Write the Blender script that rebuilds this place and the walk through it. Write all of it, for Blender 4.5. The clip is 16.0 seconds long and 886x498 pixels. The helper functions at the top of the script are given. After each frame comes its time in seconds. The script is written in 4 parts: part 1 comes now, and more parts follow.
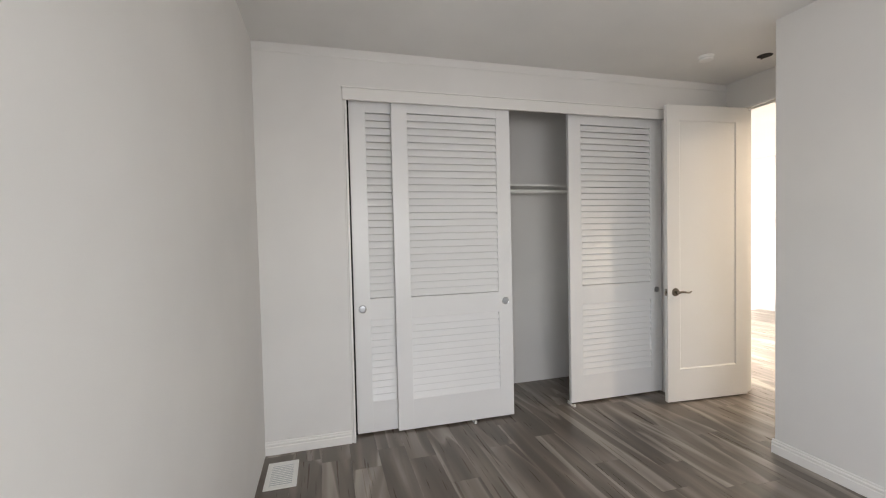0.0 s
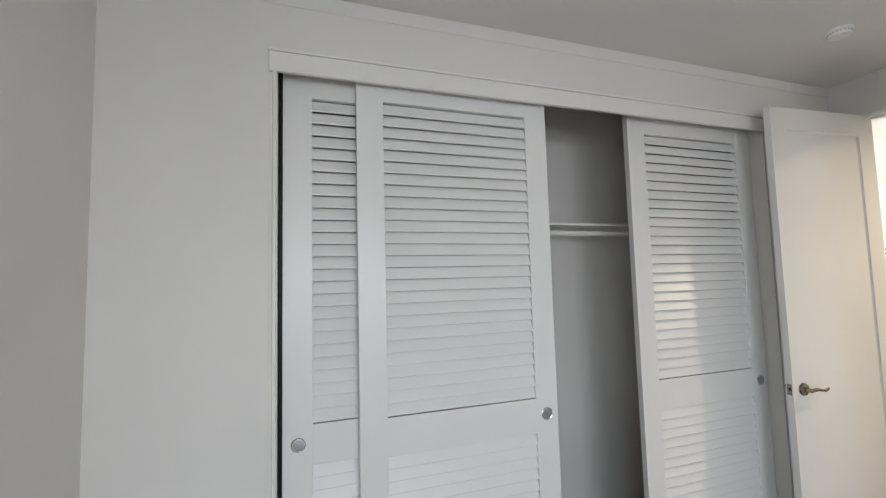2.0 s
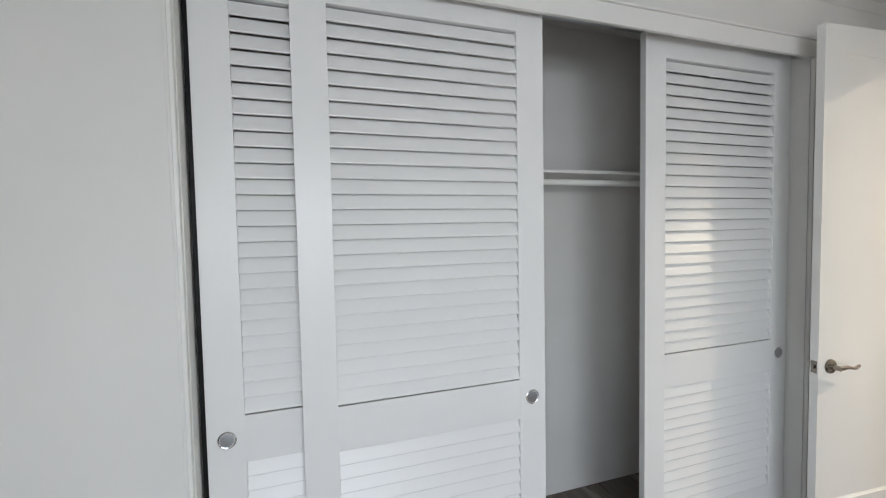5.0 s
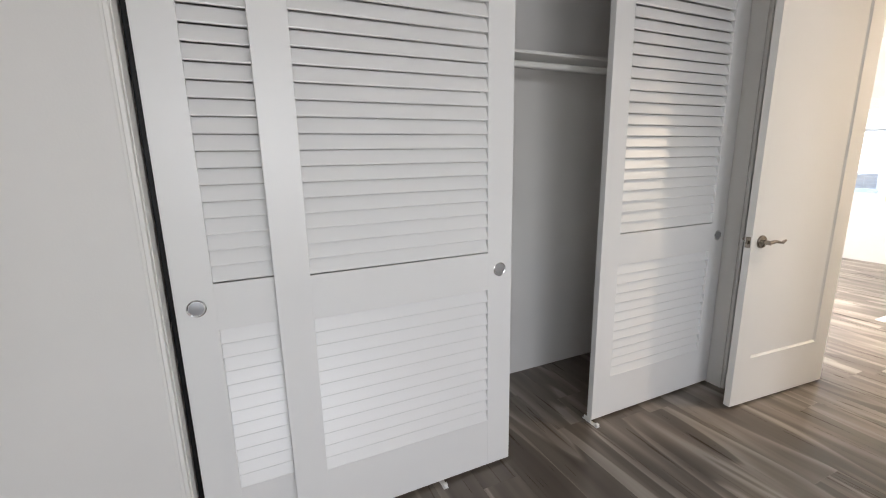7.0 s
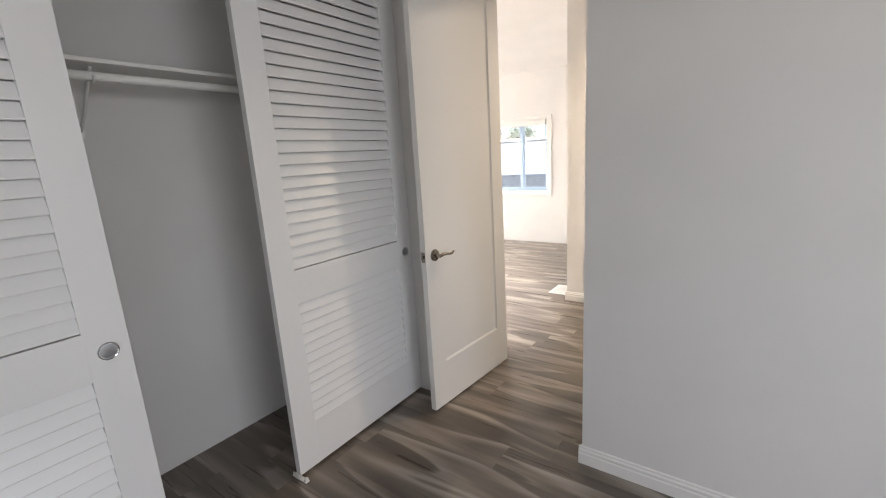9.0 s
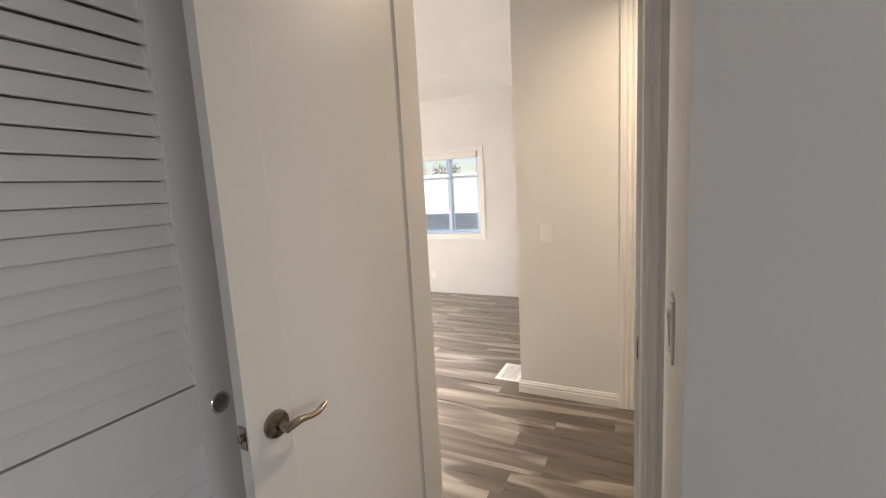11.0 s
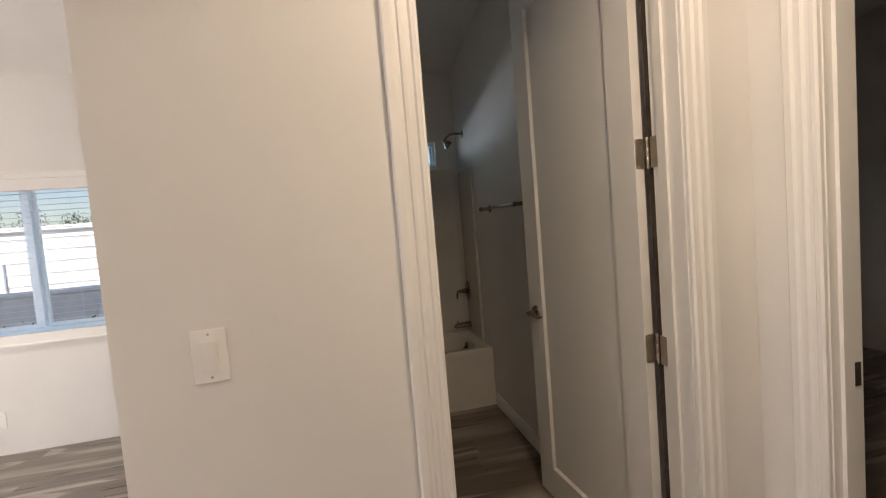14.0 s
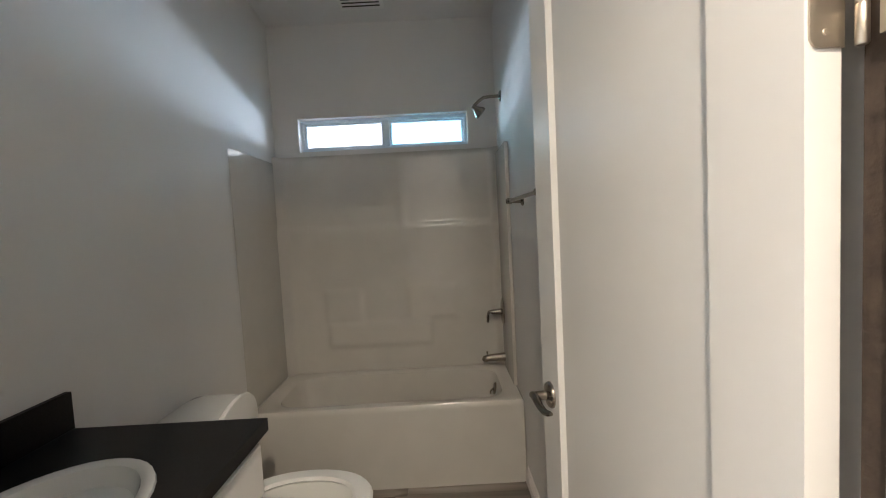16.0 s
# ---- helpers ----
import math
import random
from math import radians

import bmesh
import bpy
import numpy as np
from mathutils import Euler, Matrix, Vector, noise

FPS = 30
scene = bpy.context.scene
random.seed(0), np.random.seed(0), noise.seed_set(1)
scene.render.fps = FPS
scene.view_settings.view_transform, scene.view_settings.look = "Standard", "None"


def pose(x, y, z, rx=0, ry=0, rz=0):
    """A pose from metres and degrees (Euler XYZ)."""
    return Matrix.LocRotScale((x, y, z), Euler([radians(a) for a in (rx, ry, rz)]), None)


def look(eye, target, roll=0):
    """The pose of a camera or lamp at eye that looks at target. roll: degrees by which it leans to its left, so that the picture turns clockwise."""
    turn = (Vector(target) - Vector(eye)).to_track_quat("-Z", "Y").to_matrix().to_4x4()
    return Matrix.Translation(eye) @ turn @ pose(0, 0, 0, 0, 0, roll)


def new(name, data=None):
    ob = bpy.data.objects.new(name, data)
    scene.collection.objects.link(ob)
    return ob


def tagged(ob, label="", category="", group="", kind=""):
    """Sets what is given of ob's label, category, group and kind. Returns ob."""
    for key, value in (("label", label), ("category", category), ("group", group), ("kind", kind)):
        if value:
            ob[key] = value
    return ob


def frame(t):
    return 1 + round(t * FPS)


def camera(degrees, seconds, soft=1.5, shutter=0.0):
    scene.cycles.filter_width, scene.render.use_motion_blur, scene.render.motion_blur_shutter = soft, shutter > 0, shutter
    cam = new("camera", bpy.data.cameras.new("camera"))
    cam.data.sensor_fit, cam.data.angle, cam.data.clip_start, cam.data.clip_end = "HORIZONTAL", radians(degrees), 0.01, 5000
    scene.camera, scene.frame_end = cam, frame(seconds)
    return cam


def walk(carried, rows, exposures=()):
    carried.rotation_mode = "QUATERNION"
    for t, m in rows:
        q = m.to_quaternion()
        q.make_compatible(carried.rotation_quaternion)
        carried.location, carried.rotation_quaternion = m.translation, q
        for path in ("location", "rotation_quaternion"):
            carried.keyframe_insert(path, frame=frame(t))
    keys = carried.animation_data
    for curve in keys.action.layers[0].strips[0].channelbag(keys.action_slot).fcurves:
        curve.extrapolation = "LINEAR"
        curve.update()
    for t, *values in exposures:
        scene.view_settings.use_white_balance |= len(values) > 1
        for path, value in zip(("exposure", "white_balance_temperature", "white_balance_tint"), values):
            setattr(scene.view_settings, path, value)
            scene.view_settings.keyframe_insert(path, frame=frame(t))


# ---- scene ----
cam = camera(92.7, 16.0, soft=1.1)
PATH = [
    (0, (0.417, -2.978, 1.43), (0.956, -1.053, 1.366), -1.3),
    (0.5, (0.441, -2.618, 1.446), (0.957, -0.686, 1.436), -1.0),
    (1, (0.518, -2.282, 1.46), (1.065, -0.359, 1.492), -0.9),
    (1.5, (0.62, -1.979, 1.505), (1.223, -0.074, 1.592), -1.2),
    (2, (0.676, -1.717, 1.542), (1.314, 0.173, 1.689), -1.5),
    (2.5, (0.738, -1.551, 1.603), (1.392, 0.329, 1.796), -1.9),
    (3, (0.886, -1.483, 1.623), (1.521, 0.398, 1.865), -2.3),
    (5.5, (0.911, -1.4, 1.539), (1.553, 0.485, 1.355), -0.9),
    (6, (0.903, -1.397, 1.446), (1.577, 0.47, 1.196), -1.0),
    (6.5, (0.883, -1.401, 1.392), (1.603, 0.433, 1.05), -0.9),
    (7, (0.848, -1.394, 1.362), (1.661, 0.384, 0.944), -1.1),
    (7.5, (0.855, -1.412, 1.36), (1.766, 0.309, 0.905), -1.4),
    (8, (0.972, -1.476, 1.418), (2.143, 0.091, 1.003), -4.7),
    (8.5, (1.159, -1.558, 1.42), (2.594, -0.224, 1.021), -5.7),
    (9, (1.393, -1.542, 1.435), (2.966, -0.38, 1.017), -3.5),
    (9.2, (1.462, -1.52, 1.457), (3.076, -0.418, 1.033), -2.7),
    (11.3, (2.7, -0.838, 1.43), (4.52, -0.033, 1.199), -3.6),
    (11.7, (2.92, -0.724, 1.366), (4.794, -0.047, 1.188), -4.1),
    (12, (3.126, -0.676, 1.356), (5.029, -0.084, 1.192), -4.0),
    (12.3, (3.297, -0.641, 1.359), (5.237, -0.179, 1.206), -3.3),
    (12.5, (3.408, -0.623, 1.368), (5.373, -0.29, 1.197), -2.7),
    (12.8, (3.582, -0.58, 1.367), (5.572, -0.476, 1.191), -2.5),
    (13, (3.684, -0.565, 1.39), (5.675, -0.61, 1.213), -2.7),
    (13.2, (3.803, -0.558, 1.379), (5.788, -0.734, 1.206), -3.1),
    (13.5, (3.954, -0.591, 1.364), (5.926, -0.892, 1.217), -4.5),
    (14, (4.252, -0.661, 1.383), (6.198, -1.104, 1.264), -4.7),
    (14.5, (4.537, -0.724, 1.381), (6.455, -1.28, 1.263), -2.9),
    (15, (4.732, -0.883, 1.365), (6.649, -1.439, 1.235), -2.4),
    (15.5, (4.896, -1.144, 1.381), (6.871, -1.416, 1.223), -2.2),
    (16, (5.072, -1.263, 1.373), (7.068, -1.274, 1.251), -3.0),
]
# exposure follows the camera's own metering from room to room
EXPOSURES = [(0.0, 0.88, 6700, 12), (1.5, 0.85, 6450, 11), (2.0, 0.82, 6300, 9), (3.0, 1.06, 6200, 8), (5.5, 1.02, 6150, 9), (6.5, 0.99, 6500, 12), (9.0, 0.58, 6480, 13),
             (11.3, 0.02, 6750, 15), (12.5, -0.23, 6500, 14), (13.0, -0.32, 6350, 13), (13.5, -0.20, 6450, 14), (14.0, -0.22, 6650, 16), (14.5, 0.10, 6150, 14), (15.2, 0.24, 5700, 12), (15.6, 0.62, 5850, 11), (16.0, 1.18, 5800, 10)]
walk(cam, [(t, look(eye, target, roll)) for t, eye, target, roll in PATH], EXPOSURES)

# ---------------------------------------------------------------- world and large lights
world = bpy.data.worlds.new("sky")
scene.world = world
world.use_nodes = True
SUN_ELEV, SUN_AZ = 36.0, 285.0
sky = world.node_tree.nodes.new("ShaderNodeTexSky")
sky.sky_type = "NISHITA"
sky.sun_disc = False
sky.sun_elevation = radians(SUN_ELEV)
sky.sun_rotation = radians(SUN_AZ)
bg = world.node_tree.nodes["Background"]
bg.inputs["Strength"].default_value = 0.15
world.node_tree.links.new(sky.outputs["Color"], bg.inputs["Color"])


def lamp(name, kind, m, energy, color, size=None, size_y=None, angle=None):
    data = bpy.data.lights.new(name, kind)
    data.energy, data.color = energy, color
    if kind == "AREA":
        data.shape = "RECTANGLE" if size_y else "DISK"
        data.size = size
        if size_y:
            data.size_y = size_y
    if angle is not None:
        data.angle = radians(angle)
    ob = new(name, data)
    ob.matrix_world = m
    return ob


def sun_vector():
    e, a = radians(SUN_ELEV), radians(SUN_AZ)
    return Vector((math.sin(a) * math.cos(e), math.cos(a) * math.cos(e), math.sin(e)))


lamp("sun", "SUN", look(sun_vector() * 20, (0, 0, 0)), 5.0, (1.0, 0.96, 0.9), angle=0.5)
# daylight in the window openings; bedroom and north openings are unseen, their places assumed
lamp("bedroom_window_daylight", "AREA", look((-0.03, -3.3, 1.6), (2.4, -2.6, -0.2)), 12.5, (0.95, 0.975, 1.0), 1.25, 1.2)
lamp("bedroom_south_daylight", "AREA", look((1.2, -4.22, 1.6), (1.2, -1.5, 0.0)), 18.5, (0.95, 0.975, 1.0), 1.6, 1.2).data.spread = radians(140)
# fill from an added opening in the north wall, brightens the living room
lamp("unseen_opening_daylight", "AREA", look((5.75, 5.52, 1.3), (5.75, 2.4, -1.6)), 130, (0.95, 0.98, 1.0), 2.2, 1.8)
# unseen fill outside the bathroom window, for bounce off the sunlit neighbouring house
lamp("bath_window_bounce_fill", "AREA", look((8.6, -0.915, 1.905), (7.6, -0.915, 1.95)), 20, (0.8, 0.9, 1.0), 2.4, 0.12)


# ---------------------------------------------------------------- materials
def principled(name, color, rough=0.5, metal=0.0):
    mat = bpy.data.materials.new(name)
    mat.use_nodes = True
    b = mat.node_tree.nodes["Principled BSDF"]
    b.inputs["Base Color"].default_value = (*color, 1)
    b.inputs["Roughness"].default_value = rough
    b.inputs["Metallic"].default_value = metal
    return mat, mat.node_tree, b


def node(tree, kind, **values):
    n = tree.nodes.new(kind)
    for key, value in values.items():
        n.inputs[key].default_value = value
    return n


def ramp(tree, stops):
    n = tree.nodes.new("ShaderNodeValToRGB")
    el = n.color_ramp.elements
    el[0].position, el[0].color = stops[0][0], (*stops[0][1], 1)
    el[1].position, el[1].color = stops[-1][0], (*stops[-1][1], 1)
    for p, c in stops[1:-1]:
        e = el.new(p)
        e.color = (*c, 1)
    return n


def painted(name, color, rough=0.55, peel=140.0, depth=0.12, mottle=0.035):
    """Paint with fine roller texture and a faint uneven tone."""
    mat, tree, b = principled(name, color, rough)
    geo = tree.nodes.new("ShaderNodeNewGeometry")
    big = node(tree, "ShaderNodeTexNoise", Scale=1.7, Detail=3.0)
    fine = node(tree, "ShaderNodeTexNoise", Scale=peel, Detail=2.0)
    tree.links.new(geo.outputs["Position"], big.inputs["Vector"])
    tree.links.new(geo.outputs["Position"], fine.inputs["Vector"])
    lo = tuple(c * (1 - mottle) for c in color)
    hi = tuple(min(1, c * (1 + mottle)) for c in color)
    r = ramp(tree, [(0.3, lo), (0.7, hi)])
    tree.links.new(big.outputs["Fac"], r.inputs["Fac"])
    tree.links.new(r.outputs["Color"], b.inputs["Base Color"])
    rr = node(tree, "ShaderNodeMapRange")
    rr.inputs["To Min"].default_value, rr.inputs["To Max"].default_value = rough - 0.06, rough + 0.06
    tree.links.new(big.outputs["Fac"], rr.inputs["Value"])
    tree.links.new(rr.outputs["Result"], b.inputs["Roughness"])
    bump = node(tree, "ShaderNodeBump", Strength=depth, Distance=0.002)
    tree.links.new(fine.outputs["Fac"], bump.inputs["Height"])
    tree.links.new(bump.outputs["Normal"], b.inputs["Normal"])
    return mat


def metal(name, color, rough=0.3, scale=400.0):
    mat, tree, b = principled(name, color, rough, 1.0)
    tc = tree.nodes.new("ShaderNodeTexCoord")
    n = node(tree, "ShaderNodeTexNoise", Scale=scale, Detail=2.0)
    tree.links.new(tc.outputs["Object"], n.inputs["Vector"])
    rr = node(tree, "ShaderNodeMapRange")
    rr.inputs["To Min"].default_value, rr.inputs["To Max"].default_value = max(0.03, rough - 0.03), rough + 0.04
    tree.links.new(n.outputs["Fac"], rr.inputs["Value"])
    tree.links.new(rr.outputs["Result"], b.inputs["Roughness"])
    return mat


def glossy_white(name, color, rough, wave=0.05):
    mat, tree, b = principled(name, color, rough)
    geo = tree.nodes.new("ShaderNodeNewGeometry")
    n = node(tree, "ShaderNodeTexNoise", Scale=6.0, Detail=2.0)
    tree.links.new(geo.outputs["Position"], n.inputs["Vector"])
    bump = node(tree, "ShaderNodeBump", Strength=wave, Distance=0.01)
    tree.links.new(n.outputs["Fac"], bump.inputs["Height"])
    tree.links.new(bump.outputs["Normal"], b.inputs["Normal"])
    r = ramp(tree, [(0.35, tuple(c * 0.96 for c in color)), (0.65, color)])
    tree.links.new(n.outputs["Fac"], r.inputs["Fac"])
    tree.links.new(r.outputs["Color"], b.inputs["Base Color"])
    return mat


def plank_material():
    """Grey-brown vinyl plank: long wavy bands along the plank, fine pores, each plank its own tone."""
    mat, tree, b = principled("vinyl_plank", (0.2, 0.17, 0.15), 0.36)
    L = tree.links.new
    geo = tree.nodes.new("ShaderNodeNewGeometry")
    info = tree.nodes.new("ShaderNodeObjectInfo")
    shift = tree.nodes.new("ShaderNodeCombineXYZ")
    mul = node(tree, "ShaderNodeMath")
    mul.operation = "MULTIPLY"
    mul.inputs[1].default_value = 37.0
    L(info.outputs["Random"], mul.inputs[0])
    L(mul.outputs[0], shift.inputs["X"])
    L(mul.outputs[0], shift.inputs["Z"])
    add = tree.nodes.new("ShaderNodeVectorMath")
    L(geo.outputs["Position"], add.inputs[0])
    L(shift.outputs[0], add.inputs[1])
    mp = node(tree, "ShaderNodeMapping")
    mp.inputs["Scale"].default_value = (4.2, 0.55, 1.0)
    L(add.outputs[0], mp.inputs["Vector"])
    flow = node(tree, "ShaderNodeTexNoise", Scale=1.0, Detail=1.5, Roughness=0.4, Distortion=0.45)
    L(mp.outputs[0], flow.inputs["Vector"])
    # the figure steps softly one way and drops back sharply, as sawn grain does
    times = node(tree, "ShaderNodeMath")
    times.operation = "MULTIPLY"
    times.inputs[1].default_value = 4.0
    L(flow.outputs["Fac"], times.inputs[0])
    saw = node(tree, "ShaderNodeMath")
    saw.operation = "FRACT"
    L(times.outputs[0], saw.inputs[0])
    figure = ramp(tree, [(0.0, (0.30, 0.30, 0.30)), (0.45, (0.36, 0.36, 0.36)), (0.78, (0.62, 0.62, 0.62)), (0.90, (0.70, 0.70, 0.70)), (1.0, (0.30, 0.30, 0.30))])
    L(saw.outputs[0], figure.inputs["Fac"])
    mp3 = node(tree, "ShaderNodeMapping")
    mp3.inputs["Scale"].default_value = (8.0, 0.8, 1.0)
    L(add.outputs[0], mp3.inputs["Vector"])
    band = node(tree, "ShaderNodeTexNoise", Scale=1.0, Detail=2.0, Roughness=0.4, Distortion=1.0)
    L(mp3.outputs[0], band.inputs["Vector"])
    both = node(tree, "ShaderNodeMix")
    both.inputs[0].default_value = 0.5
    L(band.outputs["Fac"], both.inputs[2])
    L(figure.outputs["Color"], both.inputs[3])
    mp2 = node(tree, "ShaderNodeMapping")
    mp2.inputs["Scale"].default_value = (60.0, 2.0, 1.0)
    L(add.outputs[0], mp2.inputs["Vector"])
    grain = node(tree, "ShaderNodeTexNoise", Scale=1.0, Detail=3.0, Roughness=0.5, Distortion=0.3)
    L(mp2.outputs[0], grain.inputs["Vector"])
    cols = ramp(tree, [(0.32, (0.100, 0.080, 0.064)), (0.43, (0.138, 0.112, 0.090)), (0.52, (0.205, 0.172, 0.142)), (0.66, (0.36, 0.318, 0.272))])
    L(both.outputs[0], cols.inputs["Fac"])
    gr = ramp(tree, [(0.35, (0.955, 0.955, 0.955)), (0.62, (1.02, 1.02, 1.02))])
    L(grain.outputs["Fac"], gr.inputs["Fac"])
    mix = tree.nodes.new("ShaderNodeMix")
    mix.data_type, mix.blend_type = "RGBA", "MULTIPLY"
    mix.inputs["Factor"].default_value = 1.0
    L(cols.outputs["Color"], mix.inputs["A"])
    L(gr.outputs["Color"], mix.inputs["B"])
    tone = node(tree, "ShaderNodeMapRange")
    tone.inputs["To Min"].default_value, tone.inputs["To Max"].default_value = 0.96, 1.04
    L(info.outputs["Random"], tone.inputs["Value"])
    hsv = tree.nodes.new("ShaderNodeHueSaturation")
    L(mix.outputs["Result"], hsv.inputs["Color"])
    L(tone.outputs["Result"], hsv.inputs["Value"])
    L(hsv.outputs["Color"], b.inputs["Base Color"])
    rr = node(tree, "ShaderNodeMapRange")
    rr.inputs["To Min"].default_value, rr.inputs["To Max"].default_value = 0.25, 0.32
    L(grain.outputs["Fac"], rr.inputs["Value"])
    L(rr.outputs["Result"], b.inputs["Roughness"])
    bump = node(tree, "ShaderNodeBump", Strength=0.06, Distance=0.001)
    L(grain.outputs["Fac"], bump.inputs["Height"])
    L(bump.outputs["Normal"], b.inputs["Normal"])
    return mat


def noisy(name, dark, light, scale, rough=0.8, depth=0.4, distance=0.01):
    mat, tree, b = principled(name, light, rough)
    geo = tree.nodes.new("ShaderNodeNewGeometry")
    n = node(tree, "ShaderNodeTexNoise", Scale=scale, Detail=6.0)
    tree.links.new(geo.outputs["Position"], n.inputs["Vector"])
    r = ramp(tree, [(0.35, dark), (0.65, light)])
    tree.links.new(n.outputs["Fac"], r.inputs["Fac"])
    tree.links.new(r.outputs["Color"], b.inputs["Base Color"])
    bump = node(tree, "ShaderNodeBump", Strength=depth, Distance=distance)
    tree.links.new(n.outputs["Fac"], bump.inputs["Height"])
    tree.links.new(bump.outputs["Normal"], b.inputs["Normal"])
    return mat


def glass(name, color, rough=0.0):
    mat, tree, b = principled(name, color, rough)
    b.inputs["Transmission Weight"].default_value = 1.0
    b.inputs["IOR"].default_value = 1.45
    return mat


def emitter(name, color, strength):
    mat, tree, b = principled(name, (0.9, 0.9, 0.88), 0.5)
    b.inputs["Emission Color"].default_value = (*color, 1)
    b.inputs["Emission Strength"].default_value = strength
    return mat


WALL = painted("wall_paint", (0.74, 0.725, 0.70), 0.6)
CEIL = painted("ceiling_paint", (0.76, 0.75, 0.73), 0.75, 90.0, 0.2)
TRIM = painted("trim_enamel", (0.8, 0.785, 0.755), 0.38, 60.0, 0.03, 0.015)
DOOR = painted("door_enamel", (0.79, 0.775, 0.745), 0.36, 70.0, 0.04, 0.015)
LOUVER = painted("louver_enamel", (0.8, 0.795, 0.785), 0.34, 70.0, 0.04, 0.015)
PLANK = plank_material()
SLAB = noisy("subfloor", (0.10, 0.08, 0.06), (0.14, 0.11, 0.09), 20.0)
NICKEL = metal("satin_nickel", (0.30, 0.265, 0.225), 0.2, 60.0)
HINGE = metal("brushed_nickel", (0.5, 0.45, 0.38), 0.42, 60.0)
CHROME = metal("chrome", (0.75, 0.76, 0.77), 0.12)
ZINC = metal("zinc_cup", (0.42, 0.43, 0.45), 0.35)
PLASTIC = painted("white_plastic", (0.82, 0.81, 0.78), 0.35, 30.0, 0.0, 0.01)
BLACK = noisy("black_laminate", (0.006, 0.006, 0.006), (0.012, 0.011, 0.011), 220.0, 0.45, 0.05, 0.001)
PORCELAIN = glossy_white("porcelain", (0.8, 0.79, 0.75), 0.08, 0.01)
TUB = glossy_white("fibreglass", (0.64, 0.61, 0.555), 0.14, 0.06)
BLACK.node_tree.nodes["Principled BSDF"].inputs["Specular IOR Level"].default_value = 0.22
GLASS = glass("clear_glass", (1, 1, 1))
OBSCURE = glass("sea_green_glass", (0.3, 0.68, 0.73), 0.25)
# white frames; the blue cast of the sky is put into this colour
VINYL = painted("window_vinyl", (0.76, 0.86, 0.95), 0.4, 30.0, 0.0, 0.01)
BLIND = painted("blind_slat", (0.76, 0.81, 0.86), 0.5, 30.0, 0.0, 0.01)
_tree = BLIND.node_tree
_through = node(_tree, "ShaderNodeBsdfTranslucent", Color=(0.78, 0.9, 1.0, 1))
_mix = node(_tree, "ShaderNodeMixShader", Fac=0.85)
_tree.links.new(_tree.nodes["Principled BSDF"].outputs["BSDF"], _mix.inputs[1])
_tree.links.new(_through.outputs["BSDF"], _mix.inputs[2])
_tree.links.new(_mix.outputs["Shader"], _tree.nodes["Material Output"].inputs["Surface"])
STEEL = metal("stainless_steel", (0.5, 0.5, 0.5), 0.33)
DARK = noisy("dark_void", (0.012, 0.01, 0.009), (0.03, 0.025, 0.02), 60.0)
MIRROR, _t, _b = principled("mirror_silver", (0.86, 0.88, 0.87), 0.02, 1.0)
WARM_LENS = emitter("lit_lens", (1.0, 0.85, 0.66), 9.0)
SIDING = painted("white_siding", (0.9, 0.9, 0.88), 0.6, 20.0, 0.1)
ROOFING = noisy("grey_shingle", (0.1, 0.1, 0.1), (0.2, 0.2, 0.2), 12.0)
BLOCKWALL = noisy("pale_block", (0.58, 0.64, 0.72), (0.66, 0.72, 0.80), 9.0)
CONCRETE = noisy("concrete", (0.3, 0.29, 0.28), (0.42, 0.41, 0.39), 4.0)
LEAF = noisy("leaf_green", (0.03, 0.05, 0.015), (0.08, 0.11, 0.04), 30.0, 0.6)
# near-black brown that paints the shade of the bathroom hinge gap
GAP_SHADE = noisy("hinge_gap_shade", (0.035, 0.022, 0.014), (0.06, 0.04, 0.026), 40.0)
BARK = noisy("bark", (0.07, 0.05, 0.035), (0.16, 0.12, 0.09), 25.0)


# ---------------------------------------------------------------- mesh helpers
def bm_new():
    return bmesh.new()


def box(bm, x0, x1, y0, y1, z0, z1, top=None):
    """A box; top(x) may give the height of the upper face instead of z1."""
    f = top or (lambda x: z1)
    v = [bm.verts.new(p) for p in ((x0, y0, z0), (x1, y0, z0), (x1, y1, z0), (x0, y1, z0),
                                   (x0, y0, f(x0)), (x1, y0, f(x1)), (x1, y1, f(x1)), (x0, y1, f(x0)))]
    for q in ((3, 2, 1, 0), (4, 5, 6, 7), (0, 1, 5, 4), (1, 2, 6, 5), (2, 3, 7, 6), (3, 0, 4, 7)):
        bm.faces.new([v[i] for i in q])
    return v


def soft_box(bm, x0, x1, y0, y1, z0, z1, r=0.004, seg=2):
    b2 = bmesh.new()
    box(b2, x0, x1, y0, y1, z0, z1)
    bmesh.ops.bevel(b2, geom=list(b2.edges), offset=r, segments=seg, profile=0.5, affect="EDGES")
    me = bpy.data.meshes.new("tmp")
    b2.to_mesh(me)
    b2.free()
    bm.from_mesh(me)
    bpy.data.meshes.remove(me)


def rings(bm, loops, caps=(True, True), closed=True):
    """Skins a run of vertex loops of equal length."""
    vs = [[bm.verts.new(p) for p in loop] for loop in loops]
    n = len(vs[0])
    for a, b in zip(vs, vs[1:]):
        for i in range(n if closed else n - 1):
            j = (i + 1) % n
            bm.faces.new((a[i], a[j], b[j], b[i]))
    if caps[0]:
        bm.faces.new(vs[0][::-1])
    if caps[1]:
        bm.faces.new(vs[-1])
    return vs


